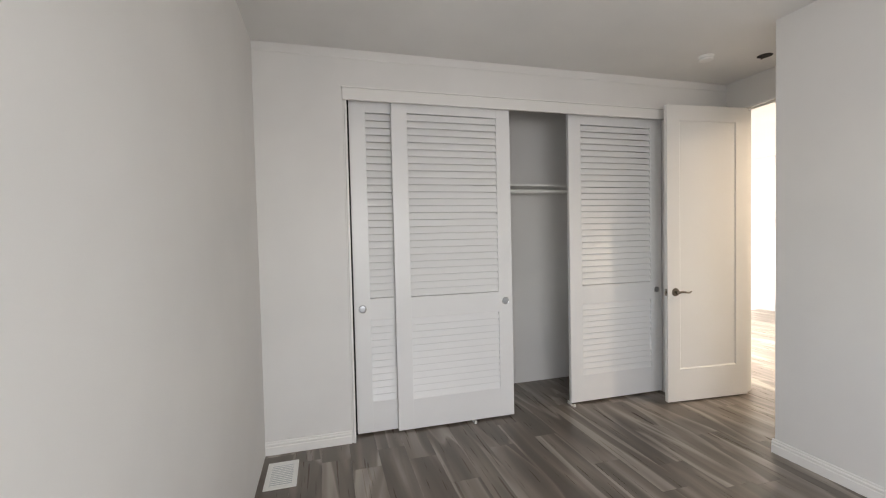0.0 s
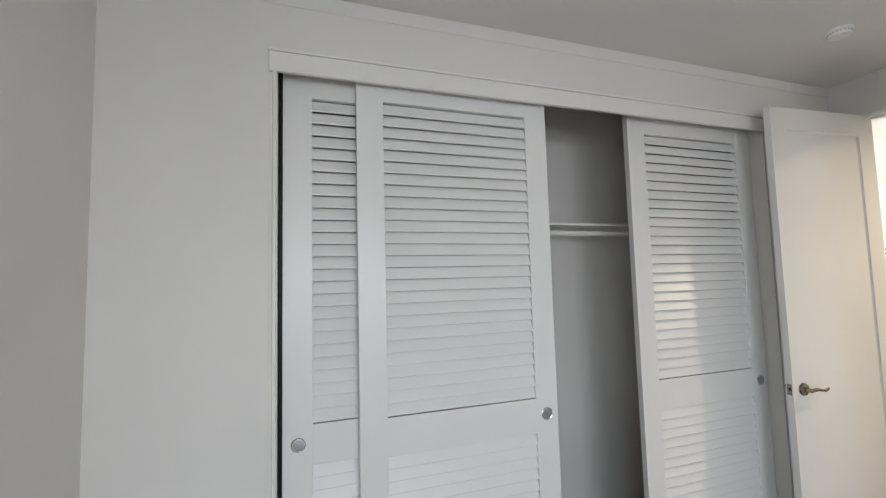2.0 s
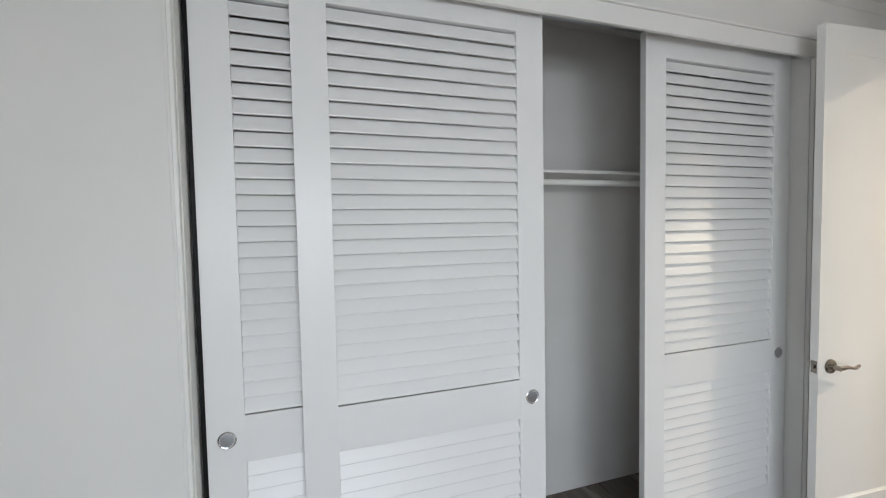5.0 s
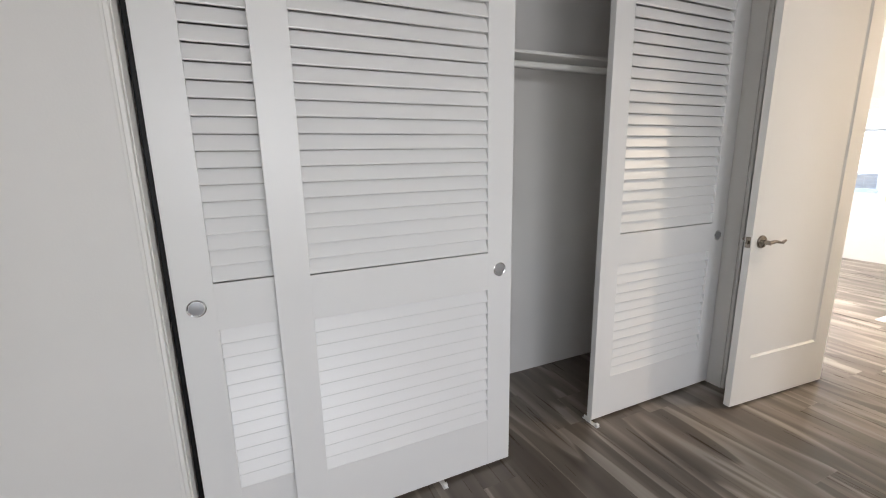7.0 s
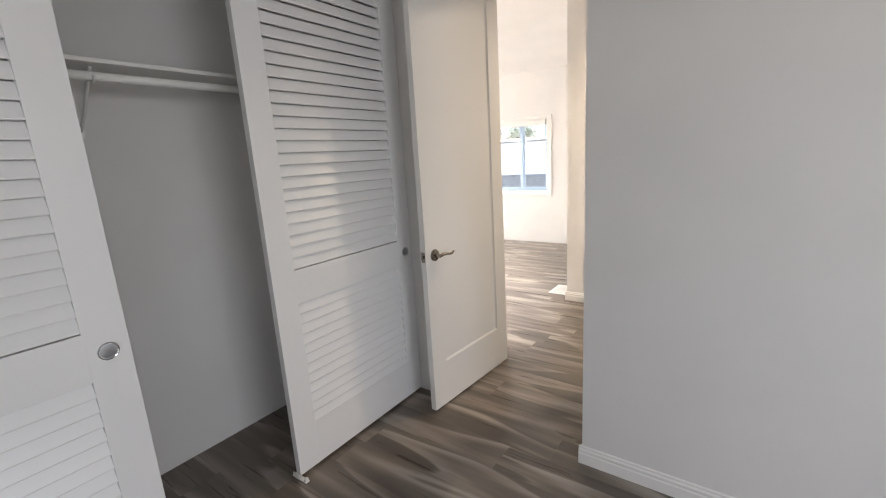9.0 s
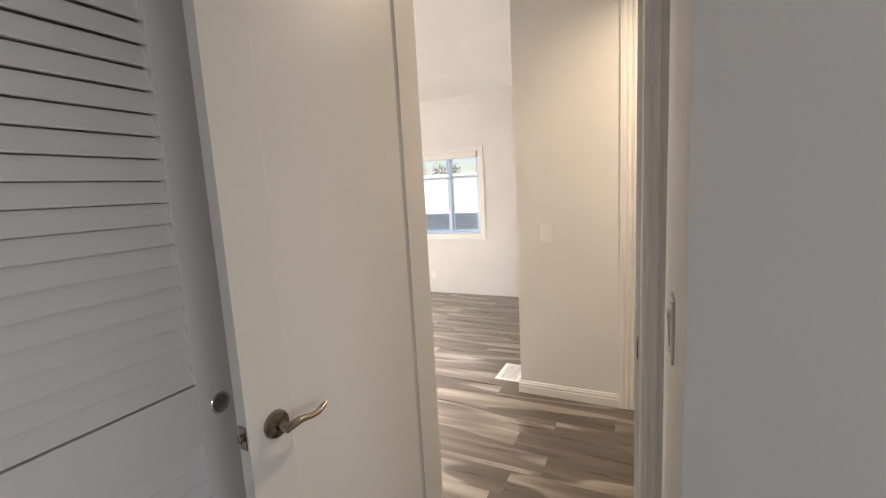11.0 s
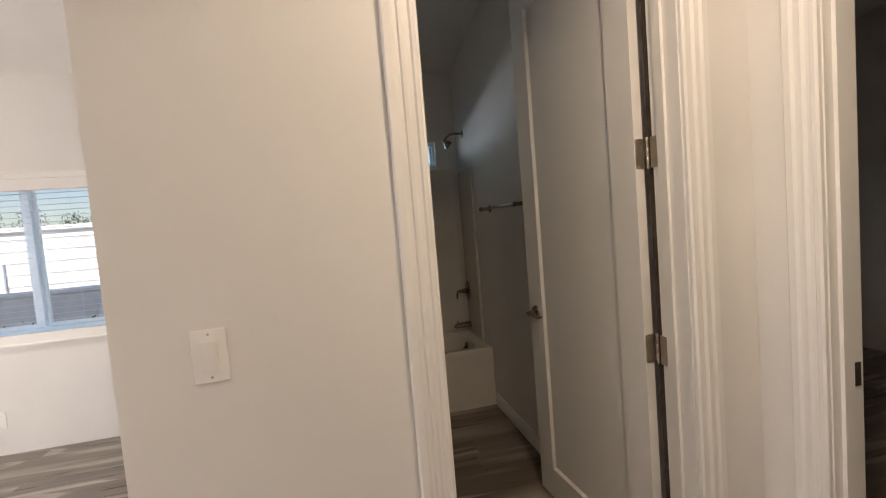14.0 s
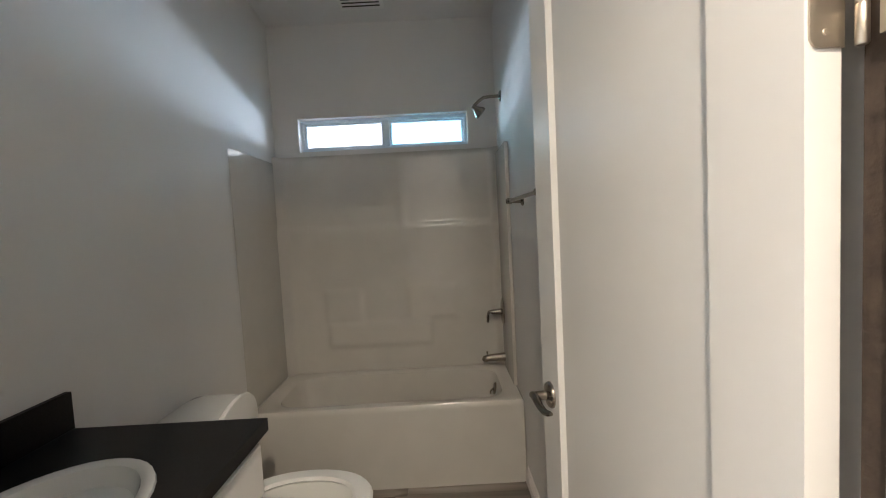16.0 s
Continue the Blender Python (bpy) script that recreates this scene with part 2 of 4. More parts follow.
def lathe(bm, profile, m=Matrix.Identity(4), n=24, caps=(True, True)):
    loops = [[m @ Vector((r * math.cos(2 * math.pi * i / n), r * math.sin(2 * math.pi * i / n), z)) for i in range(n)] for r, z in profile]
    return rings(bm, loops, caps)


def tube(bm, pts, radii, n=12, flat=1.0):
    """A round rod along points; flat squashes it across."""
    pts = [Vector(p) for p in pts]
    if isinstance(radii, (int, float)):
        radii = [radii] * len(pts)
    loops = []
    up = Vector((0, 0, 1))
    for i, p in enumerate(pts):
        d = (pts[min(i + 1, len(pts) - 1)] - pts[max(i - 1, 0)]).normalized()
        ref = up if abs(d.dot(up)) < 0.95 else Vector((1, 0, 0))
        s = d.cross(ref).normalized()
        u = s.cross(d).normalized()
        loops.append([p + radii[i] * (math.cos(2 * math.pi * k / n) * s + flat * math.sin(2 * math.pi * k / n) * u) for k in range(n)])
    return rings(bm, loops)


def extrude_profile(bm, profile, along, m):
    """profile: closed list of (u, v), swept from along[0] to along[1] on w; m takes (u, v, w) to the world."""
    rings(bm, [[m @ Vector((u, v, w)) for u, v in profile] for w in along])


def superloop(cx, cy, rx, ry, z, n=32, p=2.0):
    out = []
    for i in range(n):
        a = 2 * math.pi * i / n
        c, s = math.cos(a), math.sin(a)
        out.append(Vector((cx + rx * math.copysign(abs(c) ** (2 / p), c), cy + ry * math.copysign(abs(s) ** (2 / p), s), z)))
    return out


def finish(bm, smooth=False):
    bmesh.ops.recalc_face_normals(bm, faces=bm.faces)
    me = bpy.data.meshes.new("mesh")
    bm.to_mesh(me)
    bm.free()
    if smooth:
        me.shade_smooth()
        me.set_sharp_from_angle(angle=radians(38))
    return me


ROOT_LOC = {}


def thing(name, label="", category="", loc=(0, 0, 0), group="", kind="", m=None):
    """An Empty at the base of a thing. Its parts may be given in world coordinates where it is not turned."""
    ob = new(name)
    ob.empty_display_size = 0.1
    if m is not None:
        ob.matrix_world = m
        ROOT_LOC[ob] = Vector((0, 0, 0))
    else:
        ob.location = loc
        ROOT_LOC[ob] = Vector(loc)
    return tagged(ob, label, category, group, kind)


def part(name, bm, material, parent, label="", smooth=False):
    off = ROOT_LOC[parent]
    if off.length > 0:
        bm.transform(Matrix.Translation(-off))
    me = finish(bm, smooth)
    me.name = name
    me.materials.append(material)
    ob = new(name, me)
    ob.parent = parent
    ROOT_LOC[ob] = off
    if label:
        ob["label"] = label
    return ob


def shared(name, me, parent, loc=(0, 0, 0)):
    ob = new(name, me)
    ob.parent = parent
    ob.location = loc
    ROOT_LOC[ob] = Vector((0, 0, 0))
    return ob


def solid(name, bm, material, label="", category="", kind="", group="", smooth=False):
    """A thing that is one mesh, in world coordinates."""
    me = finish(bm, smooth)
    me.name = name
    me.materials.append(material)
    ob = new(name, me)
    ROOT_LOC[ob] = Vector((0, 0, 0))
    return tagged(ob, label, category, group, kind)


# ---------------------------------------------------------------- plan
BED_H = 2.71            # flat bedroom ceiling
EXT = 7.82              # inner face of the outer wall
DOOR_H = 2.455          # head of the door openings


def vault(x):
    return 2.66 + 0.18 * (EXT - x)


def vault_top(x):
    return vault(x) + 0.03


def bed_top(x):
    return BED_H + 0.03


def wall_along_y(name, x0, x1, y0, y1, top, openings=(), material=WALL):
    """openings: (y0, y1, z0, z1)."""
    bm = bm_new()
    y = y0
    for a, b, z0, z1 in sorted(openings):
        box(bm, x0, x1, y, a, 0, 0, top)
        if z0 > 0:
            box(bm, x0, x1, a, b, 0, z0)
        box(bm, x0, x1, a, b, z1, 0, top)
        y = b
    box(bm, x0, x1, y, y1, 0, 0, top)
    return solid(name, bm, material, kind="structure")


def wall_along_x(name, y0, y1, x0, x1, top, openings=(), material=WALL):
    bm = bm_new()
    x = x0
    for a, b, z0, z1 in sorted(openings):
        box(bm, x, a, y0, y1, 0, 0, top)
        if z0 > 0:
            box(bm, a, b, y0, y1, 0, z0)
        box(bm, a, b, y0, y1, z1, 0, top)
        x = b
    box(bm, x, x1, y0, y1, 0, 0, top)
    return solid(name, bm, material, kind="structure")


wall_along_y("wall_west", -0.1, 0, -4.3, 0.8, bed_top, [(-3.95, -2.65, 1.0, 2.2)])
wall_along_x("wall_closet_front", 0, 0.12, 0, 3.9, bed_top, [(0.585, 3.285, 0, 2.44)])
wall_along_x("wall_closet_back", 0.70, 0.8, 0, 3.9, bed_top)
wall_along_y("wall_closet_end", 3.42, 3.52, 0.12, 0.70, bed_top)
wall_along_x("wall_bedroom_south", -4.3, -4.2, 0, 3.24, bed_top, [(0.35, 2.05, 1.0, 2.2)])
wall_along_y("wall_bedroom_east", 3.14, 3.24, -4.2, -1.09, bed_top)
wall_along_x("wall_alcove", -1.09, -0.99, 3.14, 3.9, bed_top)
wall_along_y("wall_hall_west", 3.9, 4.0, -5.0, 5.5, vault_top, [(-0.935, -0.135, 0, DOOR_H + 0.015)])
wall_along_x("wall_hall_end", -1.98, -1.87, 4.0, EXT, vault_top, [(4.315, 5.105, 0, DOOR_H + 0.015)])
wall_along_y("wall_bath_west", 5.29, 5.411, -1.87, -0.145, vault_top, [(-1.64, -0.87, 0, DOOR_H + 0.015)])
wall_along_x("wall_bath_north", -0.235, -0.145, 5.411, EXT, vault_top)
wall_along_x("wall_bath_south", -1.76, -1.66, 5.411, EXT, vault_top)
wall_along_y("wall_east", EXT, EXT + 0.13, -5.1, 5.6, vault_top,
             [(1.085, 2.07, 0.84, 1.93), (-1.475, -0.395, 1.872, 2.08), (-3.4, -2.7, 1.2, 1.8)])
wall_along_x("wall_north", 5.5, 5.6, 3.9, EXT, vault_top, [(4.6, 6.9, 0.25, 2.2)])
wall_along_x("wall_far_room_south", -5.1, -5.0, 3.9, EXT, vault_top)

bm = bm_new()
box(bm, -0.1, 3.9, -4.3, 0.8, BED_H, BED_H + 0.1)
solid("ceiling", bm, CEIL, kind="structure")
bm = bm_new()
v = box(bm, 3.9, EXT + 0.3, -5.1, 5.6, 0, 0, lambda x: vault(x) + 0.12)
for q in v[:4]:
    q.co.z = vault(q.co.x)
solid("ceiling_vaulted", bm, CEIL, kind="structure")

bm = bm_new()
box(bm, 4.0, 5.29, -1.87, -0.145, BED_H, BED_H + 0.06)
solid("ceiling_hall", bm, CEIL, kind="structure")

floor = thing("floor", kind="structure")
bm = bm_new()
box(bm, -0.1, EXT + 0.13, -5.1, 5.6, -0.12, -0.006)
part("subfloor", bm, SLAB, floor)


# ---------------------------------------------------------------- trim
CASING = [(0, 0), (0, 0.011), (0.006, 0.016), (0.016, 0.016), (0.021, 0.010), (0.030, 0.011), (0.038, 0.017), (0.046, 0.017),
          (0.050, 0.011), (0.058, 0.012), (0.066, 0.018), (0.084, 0.018), (0.088, 0.014), (0.088, 0)]
BASE = [(0, 0), (0, 0.014), (0.050, 0.014), (0.056, 0.010), (0.062, 0.012), (0.070, 0.012), (0.076, 0.007), (0.084, 0.007), (0.088, 0.0)]


def basis(u, v, w, origin):
    m = Matrix.Identity(4)
    for i, c in enumerate((u, v, w, origin)):
        for k in range(3):
            m[k][i] = c[k]
    return m


def strip(name, profile, along, m, parent, material=TRIM):
    bm = bm_new()
    extrude_profile(bm, profile, along, m)
    return part(name, bm, material, parent)


def frame_along_y(x_faces, y0, y1, z1, stop_x, signs=(-1, 1), skip=()):
    """Jamb lining, stop and casings of a doorway in a wall that runs along y."""
    t = thing("trim", kind="structure", loc=(x_faces[0], y0, 0))
    a, b = x_faces
    for yy0, yy1 in ((y0 - 0.0145, y0), (y1, y1 + 0.0145)):
        bm = bm_new()
        box(bm, a + 0.001, b - 0.001, yy0, yy1, 0, z1)
        part("jamb", bm, TRIM, t)
    bm = bm_new()
    box(bm, a + 0.001, b - 0.001, y0, y1, z1, z1 + 0.0145)
    part("head_jamb", bm, TRIM, t)
    for yy0, yy1 in ((y0, y0 + 0.010), (y1 - 0.010, y1)):
        bm = bm_new()
        box(bm, stop_x, stop_x + 0.034, yy0, yy1, 0, z1 - 0.01)
        part("door_stop", bm, TRIM, t)
    bm = bm_new()
    box(bm, stop_x, stop_x + 0.034, y0, y1, z1 - 0.01, z1)
    part("door_stop", bm, TRIM, t)
    for s, x in zip((-1, 1), x_faces):
        if s not in signs:
            continue
        if (s, "low") not in skip:
            strip("casing", CASING, (0, z1 + 0.006), basis((0, -1, 0), (s, 0, 0), (0, 0, 1), (x, y0 - 0.004, 0)), t)
        strip("casing", CASING, (0, z1 + 0.006), basis((0, 1, 0), (s, 0, 0), (0, 0, 1), (x, y1 + 0.004, 0)), t)
        if (s, "head") not in skip:
            strip("head_casing", CASING, (y0 - 0.092, y1 + 0.092), basis((0, 0, 1), (s, 0, 0), (0, 1, 0), (x, 0, z1 + 0.006)), t)
    return t


bed_frame = frame_along_y((3.9, 4.0), -0.92, -0.15, DOOR_H, 3.945, skip=((-1, "head"),))
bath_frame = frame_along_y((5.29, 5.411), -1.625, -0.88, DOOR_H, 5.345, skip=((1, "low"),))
# dark strip stands in for the shade between jamb and hinge edge
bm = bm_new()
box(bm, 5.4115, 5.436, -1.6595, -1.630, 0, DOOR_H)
part("gap_shade_strip", bm, GAP_SHADE, bath_frame, "dark strip painted for the shade in the hinge gap")

# end-of-hall doorway, in a wall that runs along x
t = thing("trim", kind="structure", loc=(4.33, -1.87, 0))
for xx0, xx1 in ((4.3155, 4.33), (5.09, 5.1045)):
    bm = bm_new()
    box(bm, xx0, xx1, -1.979, -1.871, 0, DOOR_H)
    part("jamb", bm, TRIM, t)
bm = bm_new()
box(bm, 4.33, 5.09, -1.979, -1.871, DOOR_H, DOOR_H + 0.0145)
part("head_jamb", bm, TRIM, t)
bm = bm_new()
box(bm, 5.08, 5.09, -1.935, -1.90, 0, DOOR_H)
part("door_stop", bm, TRIM, t)
strip("casing", CASING, (0, DOOR_H + 0.006), basis((-1, 0, 0), (0, 1, 0), (0, 0, 1), (4.326, -1.87, 0)), t)
strip("casing", CASING, (0, DOOR_H + 0.006), basis((1, 0, 0), (0, 1, 0), (0, 0, 1), (5.094, -1.87, 0)), t)
strip("head_casing", CASING, (4.238, 5.182), basis((0, 0, 1), (0, 1, 0), (1, 0, 0), (0, -1.87, DOOR_H + 0.006)), t)
bm = bm_new()
soft_box(bm, 5.0865, 5.0899, -1.968, -1.938, 0.86, 0.925, 0.001, 1)
part("strike_plate", bm, NICKEL, t, "satin nickel strike plate")
# strike of the bedroom doorway
bm = bm_new()
soft_box(bm, 3.906, 3.936, -0.9199, -0.9165, 0.89, 0.955, 0.001, 1)
part("strike_plate", bm, NICKEL, bed_frame, "satin nickel strike plate")

# closet opening: slim casings and the fascia that hides the track
t = thing("trim", kind="structure", loc=(0.585, 0, 0))
EDGE = [(0, 0), (0, 0.014), (0.002, 0.017), (0.011, 0.017), (0.014, 0.013), (0.016, 0.006), (0.022, 0.005), (0.026, 0.003), (0.026, 0)]
strip("casing", EDGE, (0, 2.367), basis((-1, 0, 0), (0, -1, 0), (0, 0, 1), (0.587, 0, 0)), t)
strip("casing", EDGE, (0, 2.367), basis((1, 0, 0), (0, -1, 0), (0, 0, 1), (3.283, 0, 0)), t)
bm = bm_new()
soft_box(bm, 0.561, 3.309, -0.019, 0.0, 2.368, 2.447, 0.002, 1)
part("fascia", bm, TRIM, t)
bm = bm_new()
soft_box(bm, 0.557, 3.313, -0.026, 0.0, 2.4475, 2.458, 0.003, 2)
part("fascia_cap", bm, TRIM, t)
for x0, x1 in ((0.5855, 0.5905), (3.2765, 3.2845)):
    bm = bm_new()
    box(bm, x0, x1, 0.0, 0.062 if x0 < 1 else 0.12, 0, 2.43)
    part("jamb", bm, TRIM, t)
# black strip filling the gap between left jamb and first door
bm = bm_new()
soft_box(bm, 0.5915, 0.6065, 0.088, 0.112, 0.004, 2.42, 0.002, 1)
part("black_gap_strip", bm, BLACK, t, "black strip in the gap beside the first closet door")
bm = bm_new()
box(bm, 0.595, 3.275, 0.03, 0.118, 2.424, 2.438)
part("sliding_track", bm, ZINC, t, "grey metal sliding door track")

CROWN = [(0, 0), (0, 0.004), (0.005, 0.006), (0.054, 0.006), (0.060, 0.007), (0.060, 0)]
for name, along, m in (
        ("trim_crown_closet", (0.0, 3.9), basis((0, 0, 1), (0, -1, 0), (1, 0, 0), (0, 0, BED_H - 0.061))),):
    bm = bm_new()
    extrude_profile(bm, CROWN, along, m)
    solid(name, bm, WALL, kind="structure")


def baseboard(p0, p1, normal):
    """A skirting run from p0 to p1 (x, y) on a wall whose face looks along normal."""
    d = Vector((p1[0] - p0[0], p1[1] - p0[1], 0))
    ln = d.length
    bm = bm_new()
    extrude_profile(bm, BASE, (0, ln), basis((0, 0, 1), (*normal, 0), d.normalized(), (*p0, 0)))
    return solid("baseboard", bm, TRIM, kind="structure")


for p0, p1, nrm in (
        ((0.0, 0), (0.560, 0), (0, -1)), ((3.312, 0), (3.9, 0), (0, -1)),
        ((3.14, -4.2), (3.14, -0.976), (-1, 0)), ((3.14, -0.99), (3.88, -0.99), (0, 1)), ((0.014, -4.2), (3.126, -4.2), (0, 1)),
        ((5.29, -0.79), (5.29, -0.131), (-1, 0)), ((5.29, -1.87), (5.29, -1.72), (-1, 0)), ((5.29, -0.145), (EXT, -0.145), (0, 1)),
        ((4.0, -0.05), (4.0, 5.5), (1, 0)), ((4.0, -1.87), (4.0, -1.02), (1, 0)),
        ((5.5, -1.66), (7.2, -1.66), (0, 1)), ((5.19, -1.87), (5.276, -1.87), (0, 1)), ((4.014, -1.87), (4.23, -1.87), (0, 1))):
    baseboard(p0, p1, nrm)


# ---------------------------------------------------------------- doors
def leaf_mesh(w, h, t, side, z0, z1, depth=0.012):
    """A one-panel leaf in x 0..w, y 0..-t; the panel is sunk on both faces behind a small sloped moulding."""
    bm = bm_new()
    faces = []
    for y, s in ((0.0, -1), (-t, 1)):
        rows = []
        for ax0, ax1, az0, az1, yy in ((0, w, 0, h, y), (side, w - side, z0, z1, y), (side + 0.003, w - side - 0.003, z0 + 0.003, z1 - 0.003, y + s * 0.004),
                                       (side + 0.010, w - side - 0.010, z0 + 0.010, z1 - 0.010, y + s * depth)):
            rows.append([bm.verts.new(p) for p in ((ax0, yy, az0), (ax1, yy, az0), (ax1, yy, az1), (ax0, yy, az1))])
        for a, b in zip(rows, rows[1:]):
            for i in range(4):
                j = (i + 1) % 4
                bm.faces.new((a[i], a[j], b[j], b[i]))
        bm.faces.new(rows[-1])
        faces.append(rows[0])
    a, b = faces
    for i in range(4):
        j = (i + 1) % 4
        bm.faces.new((a[i], a[j], b[j], b[i]))
    return bm


def lever_set(parent, x, z, side, arm):
    """Rose, neck and waved lever; side +1 stands out along +y from y=0, -1 along -y; arm +1 points to +x."""
    turn = pose(x, 0 if side > 0 else -0.035, z, -90 * side, 0, 0)
    bm = bm_new()
    lathe(bm, [(0.0335, 0.0), (0.0335, 0.004), (0.030, 0.009), (0.020, 0.012), (0.012, 0.014), (0.011, 0.045), (0.0, 0.046)][:6], turn, 28)
    rose = part("lever_handle", bm, NICKEL, parent, "satin nickel lever handle", smooth=True)
    y = (0.046 * side) if side > 0 else -0.035 - 0.046
    pts = [(x - arm * 0.012, y, z + 0.001), (x, y, z + 0.003), (x + arm * 0.03, y + side * 0.003, z + 0.007), (x + arm * 0.06, y + side * 0.004, z + 0.001),
           (x + arm * 0.085, y, z - 0.004), (x + arm * 0.105, y - side * 0.003, z + 0.001), (x + arm * 0.118, y - side * 0.004, z + 0.006)]
    bm = bm_new()
    tube(bm, pts, [0.008, 0.0115, 0.0105, 0.009, 0.0085, 0.008, 0.005], 14, 0.8)
    part("lever", bm, NICKEL, rose, smooth=True)
    bm = bm_new()
    lathe(bm, [(0.004, 0.0465), (0.004, 0.049), (0.002, 0.05)], turn, 12)
    part("privacy_button", bm, NICKEL, rose, smooth=True)


# bedroom door, swung open in front of the closet
door_1 = thing("door_1", "cream-white one-panel interior door standing open before the closet", "door", kind="structure",
               m=pose(3.882, -0.2166, 0.012, 0, 0, 180 - 4.16))
leaf = part("leaf", leaf_mesh(0.780, 2.433, 0.035, 0.116, 0.265, 2.31, 0.009), DOOR, door_1)
# the leaf lies in local x 0..0.780; its room face is local +y turned to the room
for side, arm in ((1, -1), (-1, -1)):
    lever_set(leaf, 0.708, 0.91, side, arm)
bm = bm_new()
soft_box(bm, 0.7795, 0.782, -0.030, -0.005, 0.882, 0.938, 0.0008, 1)
latch = part("latch_plate", bm, NICKEL, leaf, "satin nickel latch plate")
bm = bm_new()
soft_box(bm, 0.781, 0.792, -0.024, -0.012, 0.902, 0.918, 0.002, 2)
part("latch_bolt", bm, NICKEL, latch)

# bathroom door, swung into the bathroom
door_2 = thing("door_2", "cream-white one-panel bathroom door swung open inwards", "door", kind="structure", m=pose(5.442, -1.584, 0.012, 0, 0, 4.8))
leaf2 = part("leaf", leaf_mesh(0.752, 2.433, 0.035, 0.118, 0.15, 2.31), DOOR, door_2)
for side, arm in ((1, -1), (-1, -1)):
    lever_set(leaf2, 0.69, 0.908, side, arm)


def hinge(parent, z):
    """A butt hinge: a plate on the leaf's edge, one on the jamb, and the knuckle between; free corners rounded."""
    def outline(u0, u1):
        r, s = 0.010, (1 if u1 > u0 else -1)
        pts = [(u0, z - 0.048)]
        pts += [(u1 - s * r * (1 - math.sin(a * math.pi / 12)), z - 0.048 + r * (1 - math.cos(a * math.pi / 12))) for a in range(7)]
        pts += [(u1 - s * r * (1 - math.cos(a * math.pi / 12)), z + 0.048 - r * (1 - math.sin(a * math.pi / 12))) for a in range(7)]
        return pts + [(u0, z + 0.048)]
    bm = bm_new()
    rings(bm, [[Vector((x, u, w)) for u, w in outline(-0.036, -0.003)] for x in (-0.002, 0.0004)])
    plate = part("hinge", bm, HINGE, parent, "satin nickel butt hinge")
    bm = bm_new()
    turn = Matrix.Rotation(radians(-4.8), 4, "Z")
    rings(bm, [[turn @ Vector((u, y, w)) for u, w in outline(-0.0255, -0.0635)] for y in (-0.0425, -0.0385)])
    part("jamb_plate", bm, HINGE, plate)
    bm = bm_new()
    m = Matrix.Translation((-0.0125, -0.040, z))
    lathe(bm, [(0.002, -0.051), (0.0042, -0.05), (0.005, -0.048), (0.005, -0.017), (0.0046, -0.0165), (0.005, -0.016), (0.005, 0.016), (0.0046, 0.0165),
               (0.005, 0.017), (0.005, 0.048), (0.0042, 0.05), (0.002, 0.051)], m, 14)
    part("knuckle", bm, HINGE, plate, smooth=True)
    for dz, dy in ((-0.035, -0.018), (0.0, -0.010), (0.035, -0.018)):
        bm = bm_new()
        lathe(bm, [(0.0032, 0.0), (0.0026, 0.0006), (0.001, 0.0003)], pose(-0.002, dy, z + dz, 0, -90, 0), 12)
        part("screw", bm, HINGE, plate)
        bm = bm_new()
        lathe(bm, [(0.0032, 0.0), (0.0026, 0.0006), (0.001, 0.0003)], turn @ pose(-0.0665 - dy, -0.0385, z + dz, -90, 0, 0), 12)
        part("screw", bm, HINGE, plate)


for z in (0.265, 0.905, 1.542, 2.18):
    hinge(leaf2, z)


# ---------------------------------------------------------------- louvred closet doors
W, T = 0.914, 0.033
STILE = 0.113
PITCH = 0.0509


def slat_mesh():
    """One sloping slat: its lower edge leans out to the room."""
    prof = [(0.0018, -0.0007), (0.0024, -0.0042), (0.0072, -0.0053), (0.0092, -0.0018), (0.0262, 0.0408), (0.0205, 0.0437)]
    bm = bm_new()
    rings(bm, [[Vector((x, y, z)) for y, z in prof] for x in (STILE - 0.006, W - STILE + 0.006)])
    me = finish(bm)
    me.materials.append(LOUVER)
    return me


def louver_door(label, pull_x):
    d = thing("closet_door", label, "closet door", group="louvred closet doors")
    z0, z1 = 0.0, 2.405
    for x0 in (0.0, W - STILE):
        bm = bm_new()
        soft_box(bm, x0, x0 + STILE, 0, T, z0, z1, 0.0014, 2)
        part("stile", bm, LOUVER, d)
    for name, a, b in (("bottom_rail", z0, 0.222), ("middle_rail", 0.817, 0.972), ("top_rail", 2.300, z1)):
        bm = bm_new()
        soft_box(bm, STILE - 0.001, W - STILE + 0.001, 0.0003, T - 0.0003, a, b, 0.0008, 1)
        part(name, bm, LOUVER, d)
    for a, n, step in ((0.222, 12, 0.595 / 12), (0.979, 26, 1.321 / 26)):
        for i in range(n):
            shared("slat", SLAT, d, (0, 0, a + 0.002 + i * step))
    turn = pose(pull_x, 0, 0.90, 90, 0, 0)
    bm = bm_new()
    lathe(bm, [(0.0285, -0.001), (0.0285, 0.0015), (0.026, 0.003), (0.0235, 0.002), (0.022, -0.002), (0.0215, -0.0006), (0.0008, -0.0006)], turn, 32, (False, True))
    pull = part("finger_pull", bm, CHROME, d, "round chrome finger pull", smooth=True)
    bm = bm_new()
    lathe(bm, [(0.0222, -0.001), (0.0222, 0.0004), (0.0205, 0.0007), (0.001, 0.0007)], turn, 28, (False, True))
    part("cup", bm, ZINC, pull, "grey metal cup", smooth=True)
    return d


SLAT = slat_mesh()
first = louver_door("white louvred sliding closet door with chrome finger pull", 0.058)
first.matrix_world = pose(0.607, 0.079, 0.015)
second = louver_door("white louvred sliding closet door on the front track", W - 0.058)
